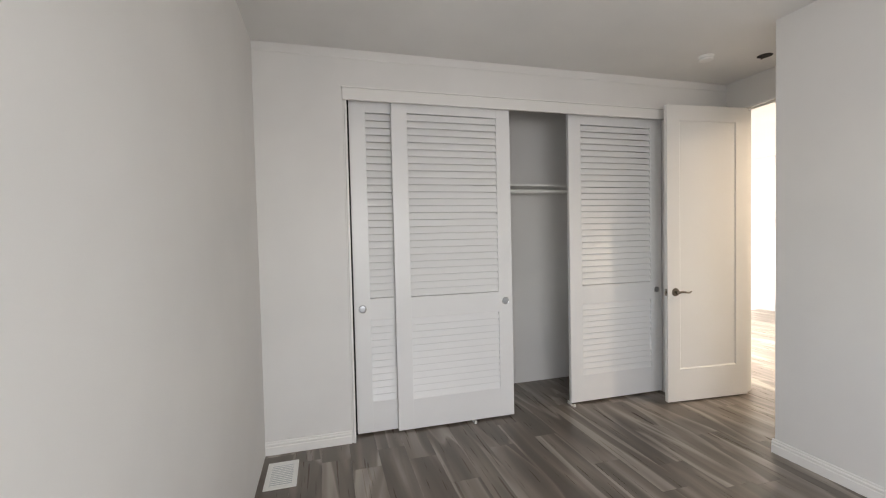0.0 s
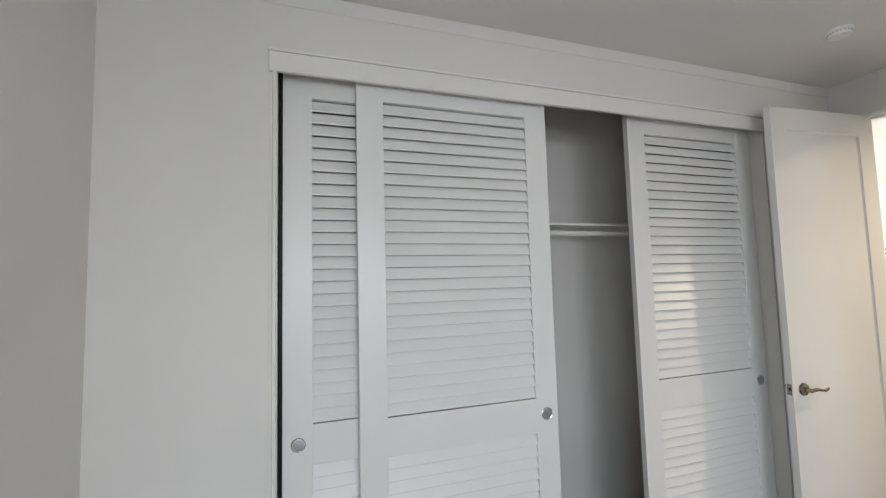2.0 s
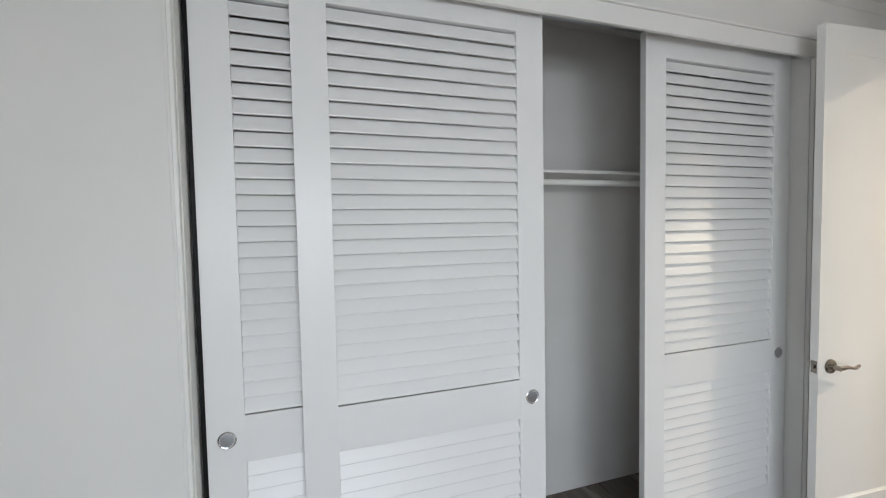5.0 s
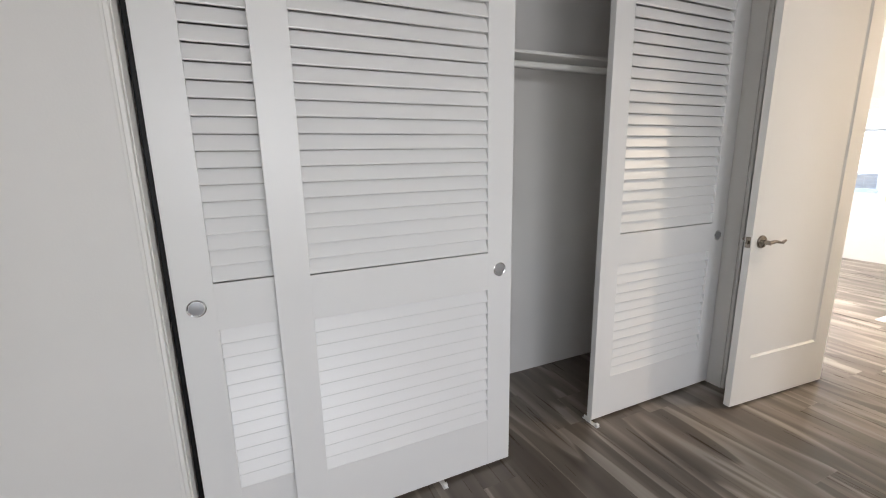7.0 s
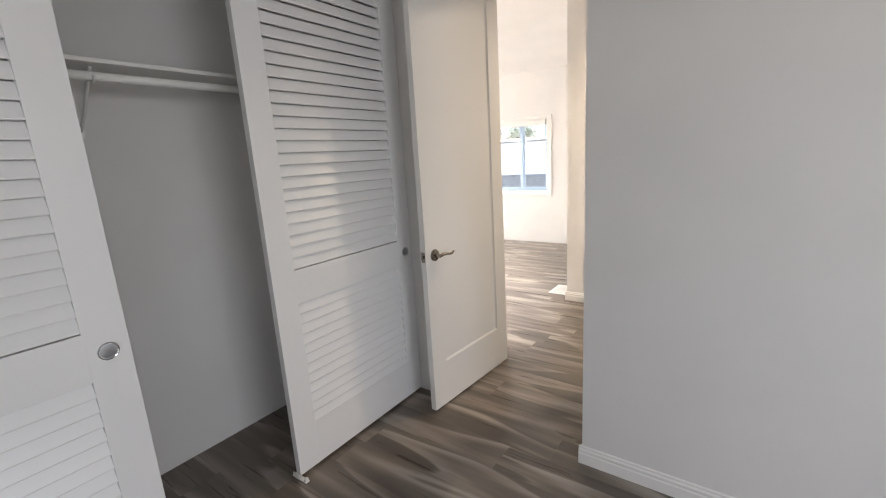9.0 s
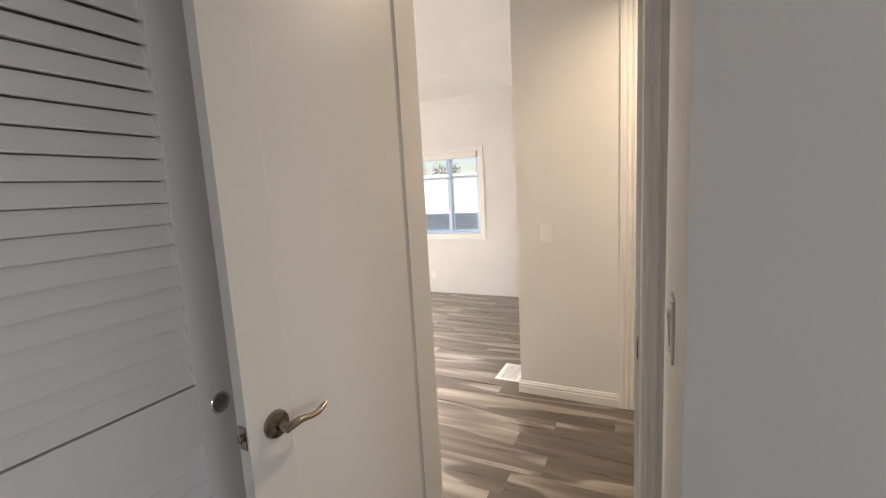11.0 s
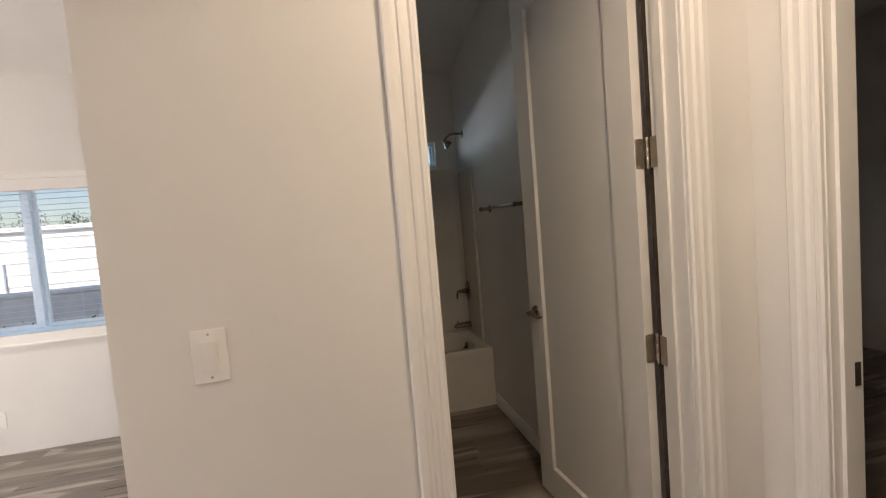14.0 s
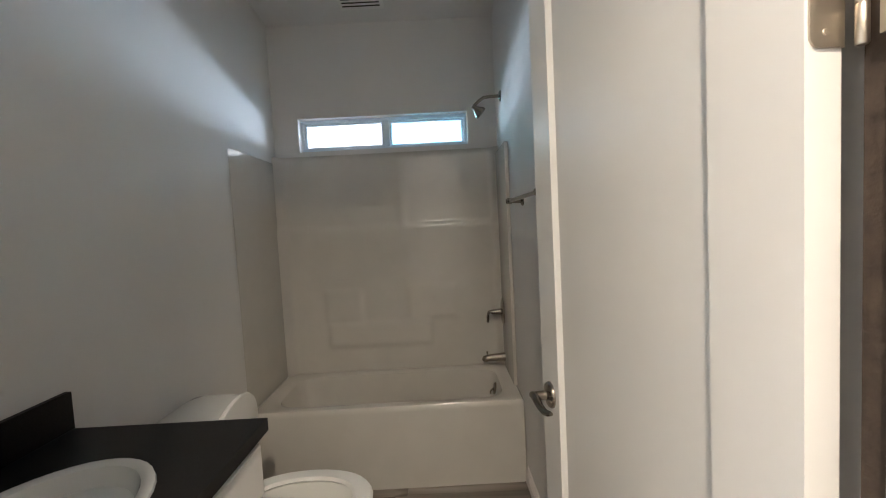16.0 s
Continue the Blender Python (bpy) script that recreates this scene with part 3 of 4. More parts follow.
second.matrix_world = pose(0.899, 0.036, 0.015)
third = louver_door("white louvred sliding closet door behind the open bedroom door", W - 0.055)
third.matrix_world = pose(2.352, 0.078, 0.015)

for gx, gy in ((1.48, 0.03), (2.352, 0.058)):
    bm = bm_new()
    soft_box(bm, gx - 0.011, gx + 0.011, gy - 0.03, gy + 0.075, 0.0, 0.004, 0.001, 1)
    soft_box(bm, gx - 0.009, gx + 0.009, gy - 0.028, gy - 0.012, 0.003, 0.02, 0.003, 2)
    soft_box(bm, gx - 0.014, gx - 0.010, gy + 0.012, gy + 0.06, 0.003, 0.03, 0.001, 1)
    solid("floor_guide", bm, PLASTIC, "small white plastic sliding door floor guide", "door guide", group="closet floor guides")

# closet shelf, rod and brackets
bm = bm_new()
soft_box(bm, 0.002, 3.418, 0.40, 0.699, 1.846, 1.862, 0.002, 1)
solid("closet_shelf", bm, TRIM, "white painted closet shelf above the hanging rod", "shelf")
bm = bm_new()
tube(bm, [(0.003, 0.43, 1.803), (3.417, 0.43, 1.803)], 0.0165, 16)
solid("closet_rod", bm, PLASTIC, "white closet hanging rod under the shelf", "rod", smooth=True)
for bx in (1.985, 2.95):
    b = thing("shelf_bracket", "white metal closet shelf and rod bracket", "bracket", (bx, 0.699, 1.6), group="closet shelf brackets")
    bm = bm_new()
    soft_box(bm, bx - 0.012, bx + 0.012, 0.694, 0.699, 1.60, 1.845, 0.001, 1)
    part("wall_plate", bm, PLASTIC, b)
    bm = bm_new()
    tube(bm, [(bx, 0.692, 1.63), (bx, 0.60, 1.69), (bx, 0.48, 1.79), (bx, 0.43, 1.835)], 0.006, 10)
    part("strut", bm, PLASTIC, b, smooth=True)
    bm = bm_new()
    tube(bm, [(bx, 0.452, 1.808), (bx, 0.447, 1.79), (bx, 0.43, 1.782), (bx, 0.413, 1.79), (bx, 0.408, 1.805)], 0.005, 10)
    part("rod_hook", bm, PLASTIC, b, smooth=True)


# ---------------------------------------------------------------- small wall, floor and ceiling fittings
def wall_plate(name, label, category, m, kind):
    """A plate in x (across) and z (up), standing out along -y, with a rocker or two sockets."""
    p = thing(name, label, category, m=m)
    bm = bm_new()
    soft_box(bm, -0.0375, 0.0375, -0.006, 0.0, -0.061, 0.061, 0.0025, 2)
    plate = part("plate", bm, PLASTIC, p)
    if kind == "rocker":
        bm = bm_new()
        v = box(bm, -0.0165, 0.0165, -0.0085, -0.005, -0.0335, 0.0335)
        for q in v:
            if q.co.y < -0.007 and q.co.z > 0:
                q.co.y -= 0.004
        part("rocker", bm, PLASTIC, plate)
    else:
        for dz in (-0.02, 0.02):
            bm = bm_new()
            lathe(bm, [(0.0165, 0), (0.0165, 0.0015), (0.014, 0.002), (0.001, 0.002)], pose(0, -0.006, dz, 90, 0, 0), 20)
            part("socket", bm, PLASTIC, plate)
    for dz in (-0.049, 0.049):
        bm = bm_new()
        lathe(bm, [(0.003, 0), (0.0025, 0.001), (0.0008, 0.001)], pose(0, -0.006, dz, 90, 0, 0), 10)
        part("screw", bm, ZINC, plate)
    return p


wall_plate("light_switch", "white rocker light switch on the hall wall", "light switch", pose(5.29, -0.341, 1.13, 0, 0, -90), "rocker")
wall_plate("light_switch", "white rocker light switch beside the bedroom doorway", "light switch", pose(3.42, -0.99, 1.155, 0, 0, 180), "rocker")
wall_plate("wall_outlet", "white duplex outlet low on the living room wall", "outlet", pose(EXT, 1.826, 0.255, 0, 0, -90), "socket")
wall_plate("wall_outlet", "white duplex outlet above the black worktop", "outlet", pose(EXT, 3.767, 1.112, 0, 0, -90), "socket")


def register(label, x0, x1, y0, y1, along_y=True):
    r = thing("floor_register", label, "vent", ((x0 + x1) / 2, (y0 + y1) / 2, 0), group="floor registers")
    e = 0.028
    bm = bm_new()
    for a in ((x0, x1, y0, y0 + e), (x0, x1, y1 - e, y1), (x0, x0 + e, y0 + e, y1 - e), (x1 - e, x1, y0 + e, y1 - e)):
        soft_box(bm, *a, 0.0, 0.005, 0.0015, 1)
    part("frame", bm, PLASTIC, r)
    bm = bm_new()
    box(bm, x0 + e, x1 - e, y0 + e, y1 - e, 0.0003, 0.001)
    part("damper", bm, ZINC, r, "grey metal damper")
    n = 12
    cx0, cx1, cy0, cy1 = x0 + e, x1 - e, y0 + e, y1 - e
    for i in range(n):
        bm = bm_new()
        if along_y:
            c = cy0 + (i + 0.5) * (cy1 - cy0) / n
            v = box(bm, cx0, cx1, c - 0.0055, c + 0.0035, 0.0012, 0.0045)
        else:
            c = cx0 + (i + 0.5) * (cx1 - cx0) / n
            v = box(bm, c - 0.0055, c + 0.0035, cy0, cy1, 0.0012, 0.0045)
        part("vane", bm, PLASTIC, r)
    return r


register("pale metal floor register beside the bedroom wall", 0.035, 0.218, -0.432, -0.128)
register("white metal floor register at the hall corner", 5.42, 5.72, -0.085, 0.10, False)
register("white metal floor register under the living room wall", 7.575, 7.78, 2.69, 2.95)

sd = thing("smoke_detector", "round white smoke detector on the bedroom ceiling", "smoke detector", (3.175, -0.462, BED_H))
bm = bm_new()
lathe(bm, [(0.053, 0.0), (0.053, -0.010), (0.050, -0.013)], Matrix.Translation((3.175, -0.462, BED_H)), 32)
part("base", bm, PLASTIC, sd, smooth=True)
bm = bm_new()
lathe(bm, [(0.047, -0.0132), (0.047, -0.025), (0.042, -0.032), (0.024, -0.035), (0.001, -0.036)], Matrix.Translation((3.175, -0.462, BED_H)), 32)
cover = part("cover", bm, PLASTIC, sd, smooth=True)
bm = bm_new()
for i in range(20):
    a = 2 * math.pi * i / 20
    m = Matrix.Translation((3.175, -0.462, BED_H - 0.019)) @ pose(0, 0, 0, 0, 0, math.degrees(a))
    b2 = box(bm, 0.0462, 0.0476, -0.0025, 0.0025, -0.003, 0.003)
    for q in b2:
        q.co = m @ q.co
part("vents", bm, ZINC, cover)

jb = thing("ceiling_box", "dark uncovered round junction box in the ceiling", "junction box", (3.605, -0.57, BED_H))
# dark disc painted for the shade inside the open box; ceiling is uncut
bm = bm_new()
lathe(bm, [(0.049, 0.0), (0.049, -0.002), (0.042, -0.003), (0.001, -0.003)], Matrix.Translation((3.605, -0.57, BED_H)), 20)
part("box", bm, DARK, jb)
bm = bm_new()
tube(bm, [(3.59, -0.57, BED_H - 0.002), (3.583, -0.56, BED_H - 0.014), (3.60, -0.545, BED_H - 0.02), (3.62, -0.555, BED_H - 0.008)], 0.003, 8)
part("wire", bm, BARK, jb)


def downlight(label, x, y, z, slope, warm, watts, cone=125):
    tilt = Matrix.Translation((x, y, z)) @ Matrix.Rotation(math.atan(slope), 4, "Y")
    d = thing("downlight", label, "downlight", (x, y, z), group="recessed ceiling lights")
    bm = bm_new()
    lathe(bm, [(0.085, 0.0), (0.085, -0.003), (0.078, -0.006), (0.066, -0.004), (0.064, -0.001)], tilt, 36, (False, False))
    part("trim_ring", bm, PLASTIC, d, smooth=True)
    bm = bm_new()
    lathe(bm, [(0.064, -0.0015), (0.05, -0.003), (0.001, -0.0035)], tilt, 30, (False, True))
    part("lens", bm, WARM_LENS, d, "glowing round lens", smooth=True)
    lamp("downlight_glow", "AREA", tilt @ Matrix.Translation((0, 0, -0.012)), watts, warm, 0.11).data.spread = radians(cone)
    return d


downlight("lit recessed ceiling downlight in the living room", 7.13, 1.79, vault(7.13), 0.18, (1.0, 0.95, 0.88), 14, 90)
# four more downlights, unseen, added to brighten the living room floor
for dx, dy in ((5.3, 1.79), (5.3, 3.7), (6.9, 3.7), (6.2, 4.9)):
    downlight("lit recessed ceiling downlight in the living room", dx, dy, vault(dx), 0.18, (1.0, 0.95, 0.88), 82, 72)
downlight("lit recessed ceiling downlight in the hall", 4.62, -1.22, BED_H, 0.0, (1.0, 0.81, 0.58), 18, 150)


# ---------------------------------------------------------------- windows
def vinyl_window(name, y0, y1, z0, z1, mull, right_mat, label, f=0.035, s=0.022):
    """A two-light sliding window filling an opening in the outer wall."""
    w = thing(name, label, "window", (EXT + 0.06, (y0 + y1) / 2, z0), kind="structure")
    xa, xb = EXT + 0.055, EXT + 0.115
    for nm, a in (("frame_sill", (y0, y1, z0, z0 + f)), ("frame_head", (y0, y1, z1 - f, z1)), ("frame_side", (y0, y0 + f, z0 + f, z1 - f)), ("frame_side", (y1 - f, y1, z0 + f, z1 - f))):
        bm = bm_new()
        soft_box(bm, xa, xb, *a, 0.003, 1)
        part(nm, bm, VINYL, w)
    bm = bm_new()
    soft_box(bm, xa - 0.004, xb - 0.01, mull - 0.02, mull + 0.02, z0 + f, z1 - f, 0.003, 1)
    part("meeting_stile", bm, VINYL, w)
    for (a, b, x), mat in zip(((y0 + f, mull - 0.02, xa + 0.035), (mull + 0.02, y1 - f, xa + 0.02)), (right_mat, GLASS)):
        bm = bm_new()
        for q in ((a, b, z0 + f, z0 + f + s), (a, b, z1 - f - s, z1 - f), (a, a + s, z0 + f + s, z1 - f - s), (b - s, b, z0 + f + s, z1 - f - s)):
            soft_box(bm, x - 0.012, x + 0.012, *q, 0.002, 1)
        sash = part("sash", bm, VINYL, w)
        bm = bm_new()
        box(bm, x - 0.002, x + 0.002, a + s - 0.002, b - s + 0.002, z0 + f + s - 0.002, z1 - f - s + 0.002)
        pane = part("pane", bm, mat, sash)
        pane.visible_shadow = False
    return w


vinyl_window("window_1", 1.085, 2.07, 0.84, 1.93, 1.53, GLASS, "white vinyl sliding window with open blinds")
vinyl_window("window_2", -1.475, -0.395, 1.872, 2.08, -0.95, OBSCURE, "narrow high bathroom window with one sea-green pane", 0.022, 0.014)
# window_3 is out of view, added for dim daylight in that room
vinyl_window("window_3", -3.4, -2.7, 1.2, 1.8, -3.05, GLASS, "unseen small window added to light the dark room")

t = thing("trim_window_1", kind="structure", loc=(EXT, 1.085, 0.84))
WCAS = [(0, 0), (0, 0.010), (0.008, 0.014), (0.06, 0.014), (0.068, 0.018), (0.078, 0.018), (0.078, 0)]
strip("casing", WCAS, (0.766, 1.99), basis((0, -1, 0), (-1, 0, 0), (0, 0, 1), (EXT, 1.083, 0)), t)
strip("casing", WCAS, (0.766, 1.99), basis((0, 1, 0), (-1, 0, 0), (0, 0, 1), (EXT, 2.072, 0)), t)
strip("casing", WCAS, (1.083, 2.072), basis((0, 0, -1), (-1, 0, 0), (0, 1, 0), (EXT, 0, 0.844)), t)
strip("casing", [(u * 0.75, v) for u, v in WCAS], (1.083, 2.072), basis((0, 0, 1), (-1, 0, 0), (0, 1, 0), (EXT, 0, 1.93)), t)

blind = thing("window_blind", "white horizontal blind with its slats open", "blind", (EXT + 0.03, 1.58, 0.86))
bm = bm_new()
soft_box(bm, EXT - 0.035, EXT + 0.03, 1.092, 2.064, 1.853, 1.929, 0.003, 2)
part("valance", bm, TRIM, blind, "white valance board")
bm = bm_new()
v = box(bm, -0.011, 0.011, 1.10, 2.056, -0.0009, 0.0009)
for q in v:
    q.co.z -= 0.06 * q.co.x
slat_me = finish(bm)
slat_me.materials.append(BLIND)
for i in range(24):
    shared("slat", slat_me, blind, (0.0, -1.58, 0.02 + i * 0.0415))
for yy in (1.25, 1.9):
    bm = bm_new()
    tube(bm, [(EXT + 0.03, yy, 0.862), (EXT + 0.03, yy, 1.86)], 0.0012, 6)
    part("ladder_cord", bm, BLIND, blind)
bm = bm_new()
soft_box(bm, EXT + 0.018, EXT + 0.043, 1.10, 2.056, 0.861, 0.873, 0.002, 1)
part("bottom_rail", bm, BLIND, blind)

# ---------------------------------------------------------------- kitchen end
kb = thing("base_cabinet", "white kitchen base cabinet end panel beside the dishwasher", "cabinet", (7.5, 3.385, 0))
bm = bm_new()
soft_box(bm, 7.26, EXT - 0.002, 3.37, 3.39, 0.0, 0.885, 0.002, 1)
part("end_panel", bm, TRIM, kb)
dw = thing("dishwasher", "stainless steel dishwasher under the worktop", "dishwasher", (7.5, 3.7, 0))
bm = bm_new()
soft_box(bm, 7.285, EXT - 0.01, 3.394, 3.99, 0.1, 0.88, 0.003, 1)
part("body", bm, DARK, dw)
bm = bm_new()
soft_box(bm, 7.25, 7.283, 3.396, 3.988, 0.11, 0.876, 0.006, 2)
dd = part("door", bm, STEEL, dw)
bm = bm_new()
tube(bm, [(7.25, 3.45, 0.80), (7.222, 3.455, 0.80), (7.215, 3.5, 0.80), (7.215, 3.88, 0.80), (7.222, 3.925, 0.80), (7.25, 3.93, 0.80)], 0.009, 12)
part("handle", bm, STEEL, dd, smooth=True)
bm = bm_new()
soft_box(bm, 7.33, 7.36, 3.394, 3.99, 0.0, 0.1, 0.002, 1)
part("toe_kick", bm, BLACK, dw)
kc = thing("base_cabinet", "white kitchen base cabinet with plain doors", "cabinet", (7.5, 4.7, 0))
bm = bm_new()
soft_box(bm, 7.28, EXT - 0.01, 3.995, 5.49, 0.1, 0.885, 0.002, 1)
part("body", bm, TRIM, kc)
for a in (4.0, 4.5, 5.0):
    bm = bm_new()
    soft_box(bm, 7.26, 7.279, a, a + 0.485, 0.11, 0.875, 0.002, 1)
    part("door", bm, TRIM, kc)
bm = bm_new()
soft_box(bm, 7.33, 7.36, 3.995, 5.49, 0.0, 0.1, 0.002, 1)
part("toe_kick", bm, BLACK, kc)
ct = thing("worktop", "black laminate kitchen worktop with a low upstand", "worktop", (7.5, 4.4, 0.9))
bm = bm_new()
soft_box(bm, 7.225, EXT - 0.001, 3.355, 5.498, 0.886, 0.926, 0.004, 2)
part("slab", bm, BLACK, ct)
bm = bm_new()
soft_box(bm, EXT - 0.02, EXT - 0.001, 3.355, 5.498, 0.9265, 1.0, 0.002, 1)
part("upstand", bm, BLACK, ct)
uc = thing("wall_cabinet", "white kitchen wall cabinet mounted above the worktop", "cabinet", (7.67, 3.9, 1.32))
bm = bm_new()
soft_box(bm, 7.52, EXT - 0.001, 3.36, 4.35, 1.315, 2.42, 0.002, 1)
part("body", bm, TRIM, uc)
for a in (3.365, 3.86):
    bm = bm_new()
    soft_box(bm, 7.50, 7.519, a, a + 0.485, 1.32, 2.41, 0.002, 1)
    dr = part("door", bm, TRIM, uc)
    bm = bm_new()
    for q in ((a + 0.004, a + 0.06, 1.324, 2.406), (a + 0.425, a + 0.481, 1.324, 2.406), (a + 0.06, a + 0.425, 1.324, 1.38), (a + 0.06, a + 0.425, 2.35, 2.406)):
        soft_box(bm, 7.494, 7.501, *q, 0.001, 1)
    part("door_frame", bm, TRIM, dr)
bm = bm_new()
soft_box(bm, 7.485, EXT - 0.001, 3.345, 4.36, 2.4205, 2.45, 0.006, 2)
part("crown", bm, TRIM, uc)


# ---------------------------------------------------------------- bathroom
def oval_top(bm, x0, x1, y0, y1, z0, z1, cx, cy, rx, ry, n=48):
    """A slab with an oval hole."""
    def edge(a):
        c, s = math.cos(a), math.sin(a)
        k = min(((x1 - cx) / c if c > 1e-6 else (x0 - cx) / c if c < -1e-6 else 1e9), ((y1 - cy) / s if s > 1e-6 else (y0 - cy) / s if s < -1e-6 else 1e9))
        return cx + k * c, cy + k * s
    angs = sorted([2 * math.pi * i / n for i in range(n)] + [math.atan2(y - cy, x - cx) % (2 * math.pi) for x in (x0, x1) for y in (y0, y1)])
    outer = [edge(a) for a in angs]
    inner = [(cx + rx * math.cos(a), cy + ry * math.sin(a)) for a in angs]
    loops = [[Vector((*p, z0)) for p in inner], [Vector((*p, z0)) for p in outer], [Vector((*p, z1)) for p in outer], [Vector((*p, z1)) for p in inner]]
    loops.append(loops[0])
    rings(bm, loops, (False, False))
    bmesh.ops.remove_doubles(bm, verts=bm.verts, dist=1e-5)


VX0, VX1, VY0, VY1, VZ = 5.425, 6.188, -0.772, -0.237, 0.874
van = thing("vanity_cabinet", "white bathroom vanity cabinet under a black top", "vanity", (5.84, -0.49, 0))
bm = bm_new()
soft_box(bm, VX0 + 0.002, VX1 - 0.012, VY0 + 0.03, VY1, 0.09, VZ - 0.035, 0.003, 1)
part("body", bm, TRIM, van)
bm = bm_new()
soft_box(bm, VX0 + 0.002, VX1 - 0.03, VY0 + 0.09, VY1, 0.0, 0.09, 0.002, 1)
part("toe_kick", bm, TRIM, van)
for a in (VX0 + 0.012, VX0 + 0.380):
    bm = bm_new()
    soft_box(bm, a, a + 0.358, VY0 + 0.012, VY0 + 0.0295, 0.11, 0.665, 0.003, 1)
    part("door", bm, TRIM, van)
    bm = bm_new()
    soft_box(bm, a, a + 0.358, VY0 + 0.012, VY0 + 0.0295, 0.68, 0.815, 0.003, 1)
    part("drawer_front", bm, TRIM, van)
vt = thing("bathroom_worktop", "matt black laminate vanity top with backsplash", "worktop", (5.84, -0.49, VZ))
bm = bm_new()
oval_top(bm, VX0, VX1, VY0, VY1, VZ - 0.034, VZ, 5.775, -0.51, 0.215, 0.165)
part("slab", bm, BLACK, vt)
bm = bm_new()
soft_box(bm, VX0, VX1, VY1 - 0.019, VY1, VZ + 0.0005, VZ + 0.102, 0.002, 1)
part("backsplash", bm, BLACK, vt)
bm = bm_new()
n = 40
rings(bm, [superloop(5.775, -0.51, rx, ry, z, n) for rx, ry, z in ((0.232, 0.182, VZ + 0.001), (0.230, 0.180, VZ + 0.007), (0.218, 0.168, VZ + 0.009), (0.205, 0.155, VZ + 0.004),
      (0.190, 0.140, VZ - 0.04), (0.150, 0.105, VZ - 0.095), (0.08, 0.06, VZ - 0.125), (0.02, 0.02, VZ - 0.13))], (False, True))
solid("washbasin", bm, PORCELAIN, "oval white porcelain washbasin set into the black top", "sink", smooth=True)
mr = thing("wall_mirror", "frameless bathroom mirror above the vanity", "mirror", (5.76, -0.24, 1.1))
bm = bm_new()
box(bm, 5.50, 6.020, -0.241, -0.2355, 1.12, 2.0)
part("glass", bm, MIRROR, mr)
bm = bm_new()
box(bm, 6.0205, 6.024, -0.243, -0.2355, 1.118, 2.0)
part("edge_strip", bm, NICKEL, mr, "dark metal edge strip")

# toilet
to = thing("toilet", "white porcelain toilet with its seat up against the tank", "toilet", (6.53, -0.5, 0))
tx = 6.515
bm = bm_new()
prof = [(0.11, 0.20, -0.60, 0.0), (0.115, 0.205, -0.60, 0.02), (0.10, 0.18, -0.60, 0.09), (0.11, 0.185, -0.62, 0.2), (0.155, 0.22, -0.67, 0.30), (0.183, 0.25, -0.71, 0.37),
        (0.188, 0.258, -0.715, 0.395), (0.180, 0.250, -0.715, 0.402), (0.140, 0.200, -0.715, 0.400), (0.132, 0.190, -0.715, 0.385), (0.125, 0.18, -0.712, 0.33),
        (0.085, 0.12, -0.69, 0.24), (0.04, 0.05, -0.66, 0.2)]
rings(bm, [superloop(tx, cy, rx, ry, z, 36, 2.25) for rx, ry, cy, z in prof])
part("bowl", bm, PORCELAIN, to, smooth=True)
bm = bm_new()
rings(bm, [superloop(tx, cy, rx, ry, z, 36, 2.2) for rx, ry, cy, z in
           ((0.136, 0.195, -0.715, 0.4045), (0.188, 0.256, -0.715, 0.4045), (0.192, 0.260, -0.715, 0.412), (0.186, 0.254, -0.715, 0.422), (0.140, 0.198, -0.715, 0.422), (0.130, 0.187, -0.715, 0.412), (0.136, 0.195, -0.715, 0.4045))], (False, False))
part("seat", bm, PLASTIC, to, "white plastic seat", smooth=True)
bm = bm_new()
rings(bm, [superloop(tx, -0.345, rx, ry, z, 32, 6) for rx, ry, z in ((0.19, 0.085, 0.37), (0.205, 0.095, 0.40), (0.22, 0.102, 0.55), (0.226, 0.105, 0.695))])
part("tank", bm, PORCELAIN, to, smooth=True)
bm = bm_new()
rings(bm, [superloop(tx, -0.347, rx, ry, z, 32, 6) for rx, ry, z in ((0.228, 0.106, 0.6955), (0.236, 0.112, 0.702), (0.237, 0.113, 0.722), (0.228, 0.105, 0.732), (0.20, 0.09, 0.735))])
part("tank_lid", bm, PORCELAIN, to, smooth=True)
bm = bm_new()
soft_box(bm, tx - 0.11, tx + 0.11, -0.50, -0.25, 0.25, 0.37, 0.03, 3)
part("trapway", bm, PORCELAIN, to, smooth=True)
# raised lid leaning on the tank
bm = bm_new()
m = Matrix.Translation((tx, -0.475, 0.43)) @ Matrix.Rotation(radians(98), 4, "X")
rings(bm, [[m @ q for q in superloop(0, 0.19, rx, ry, z, 36, 2.2)] for rx, ry, z in ((0.175, 0.185, -0.008), (0.181, 0.191, 0.0), (0.178, 0.188, 0.008), (0.155, 0.165, 0.012))])
part("lid", bm, PLASTIC, to, "white plastic lid", smooth=True)
bm = bm_new()
tube(bm, [(tx + 0.15, -0.452, 0.64), (tx + 0.15, -0.468, 0.64), (tx + 0.12, -0.472, 0.638), (tx + 0.09, -0.472, 0.634)], 0.006, 10)
part("flush_lever", bm, CHROME, to, smooth=True)

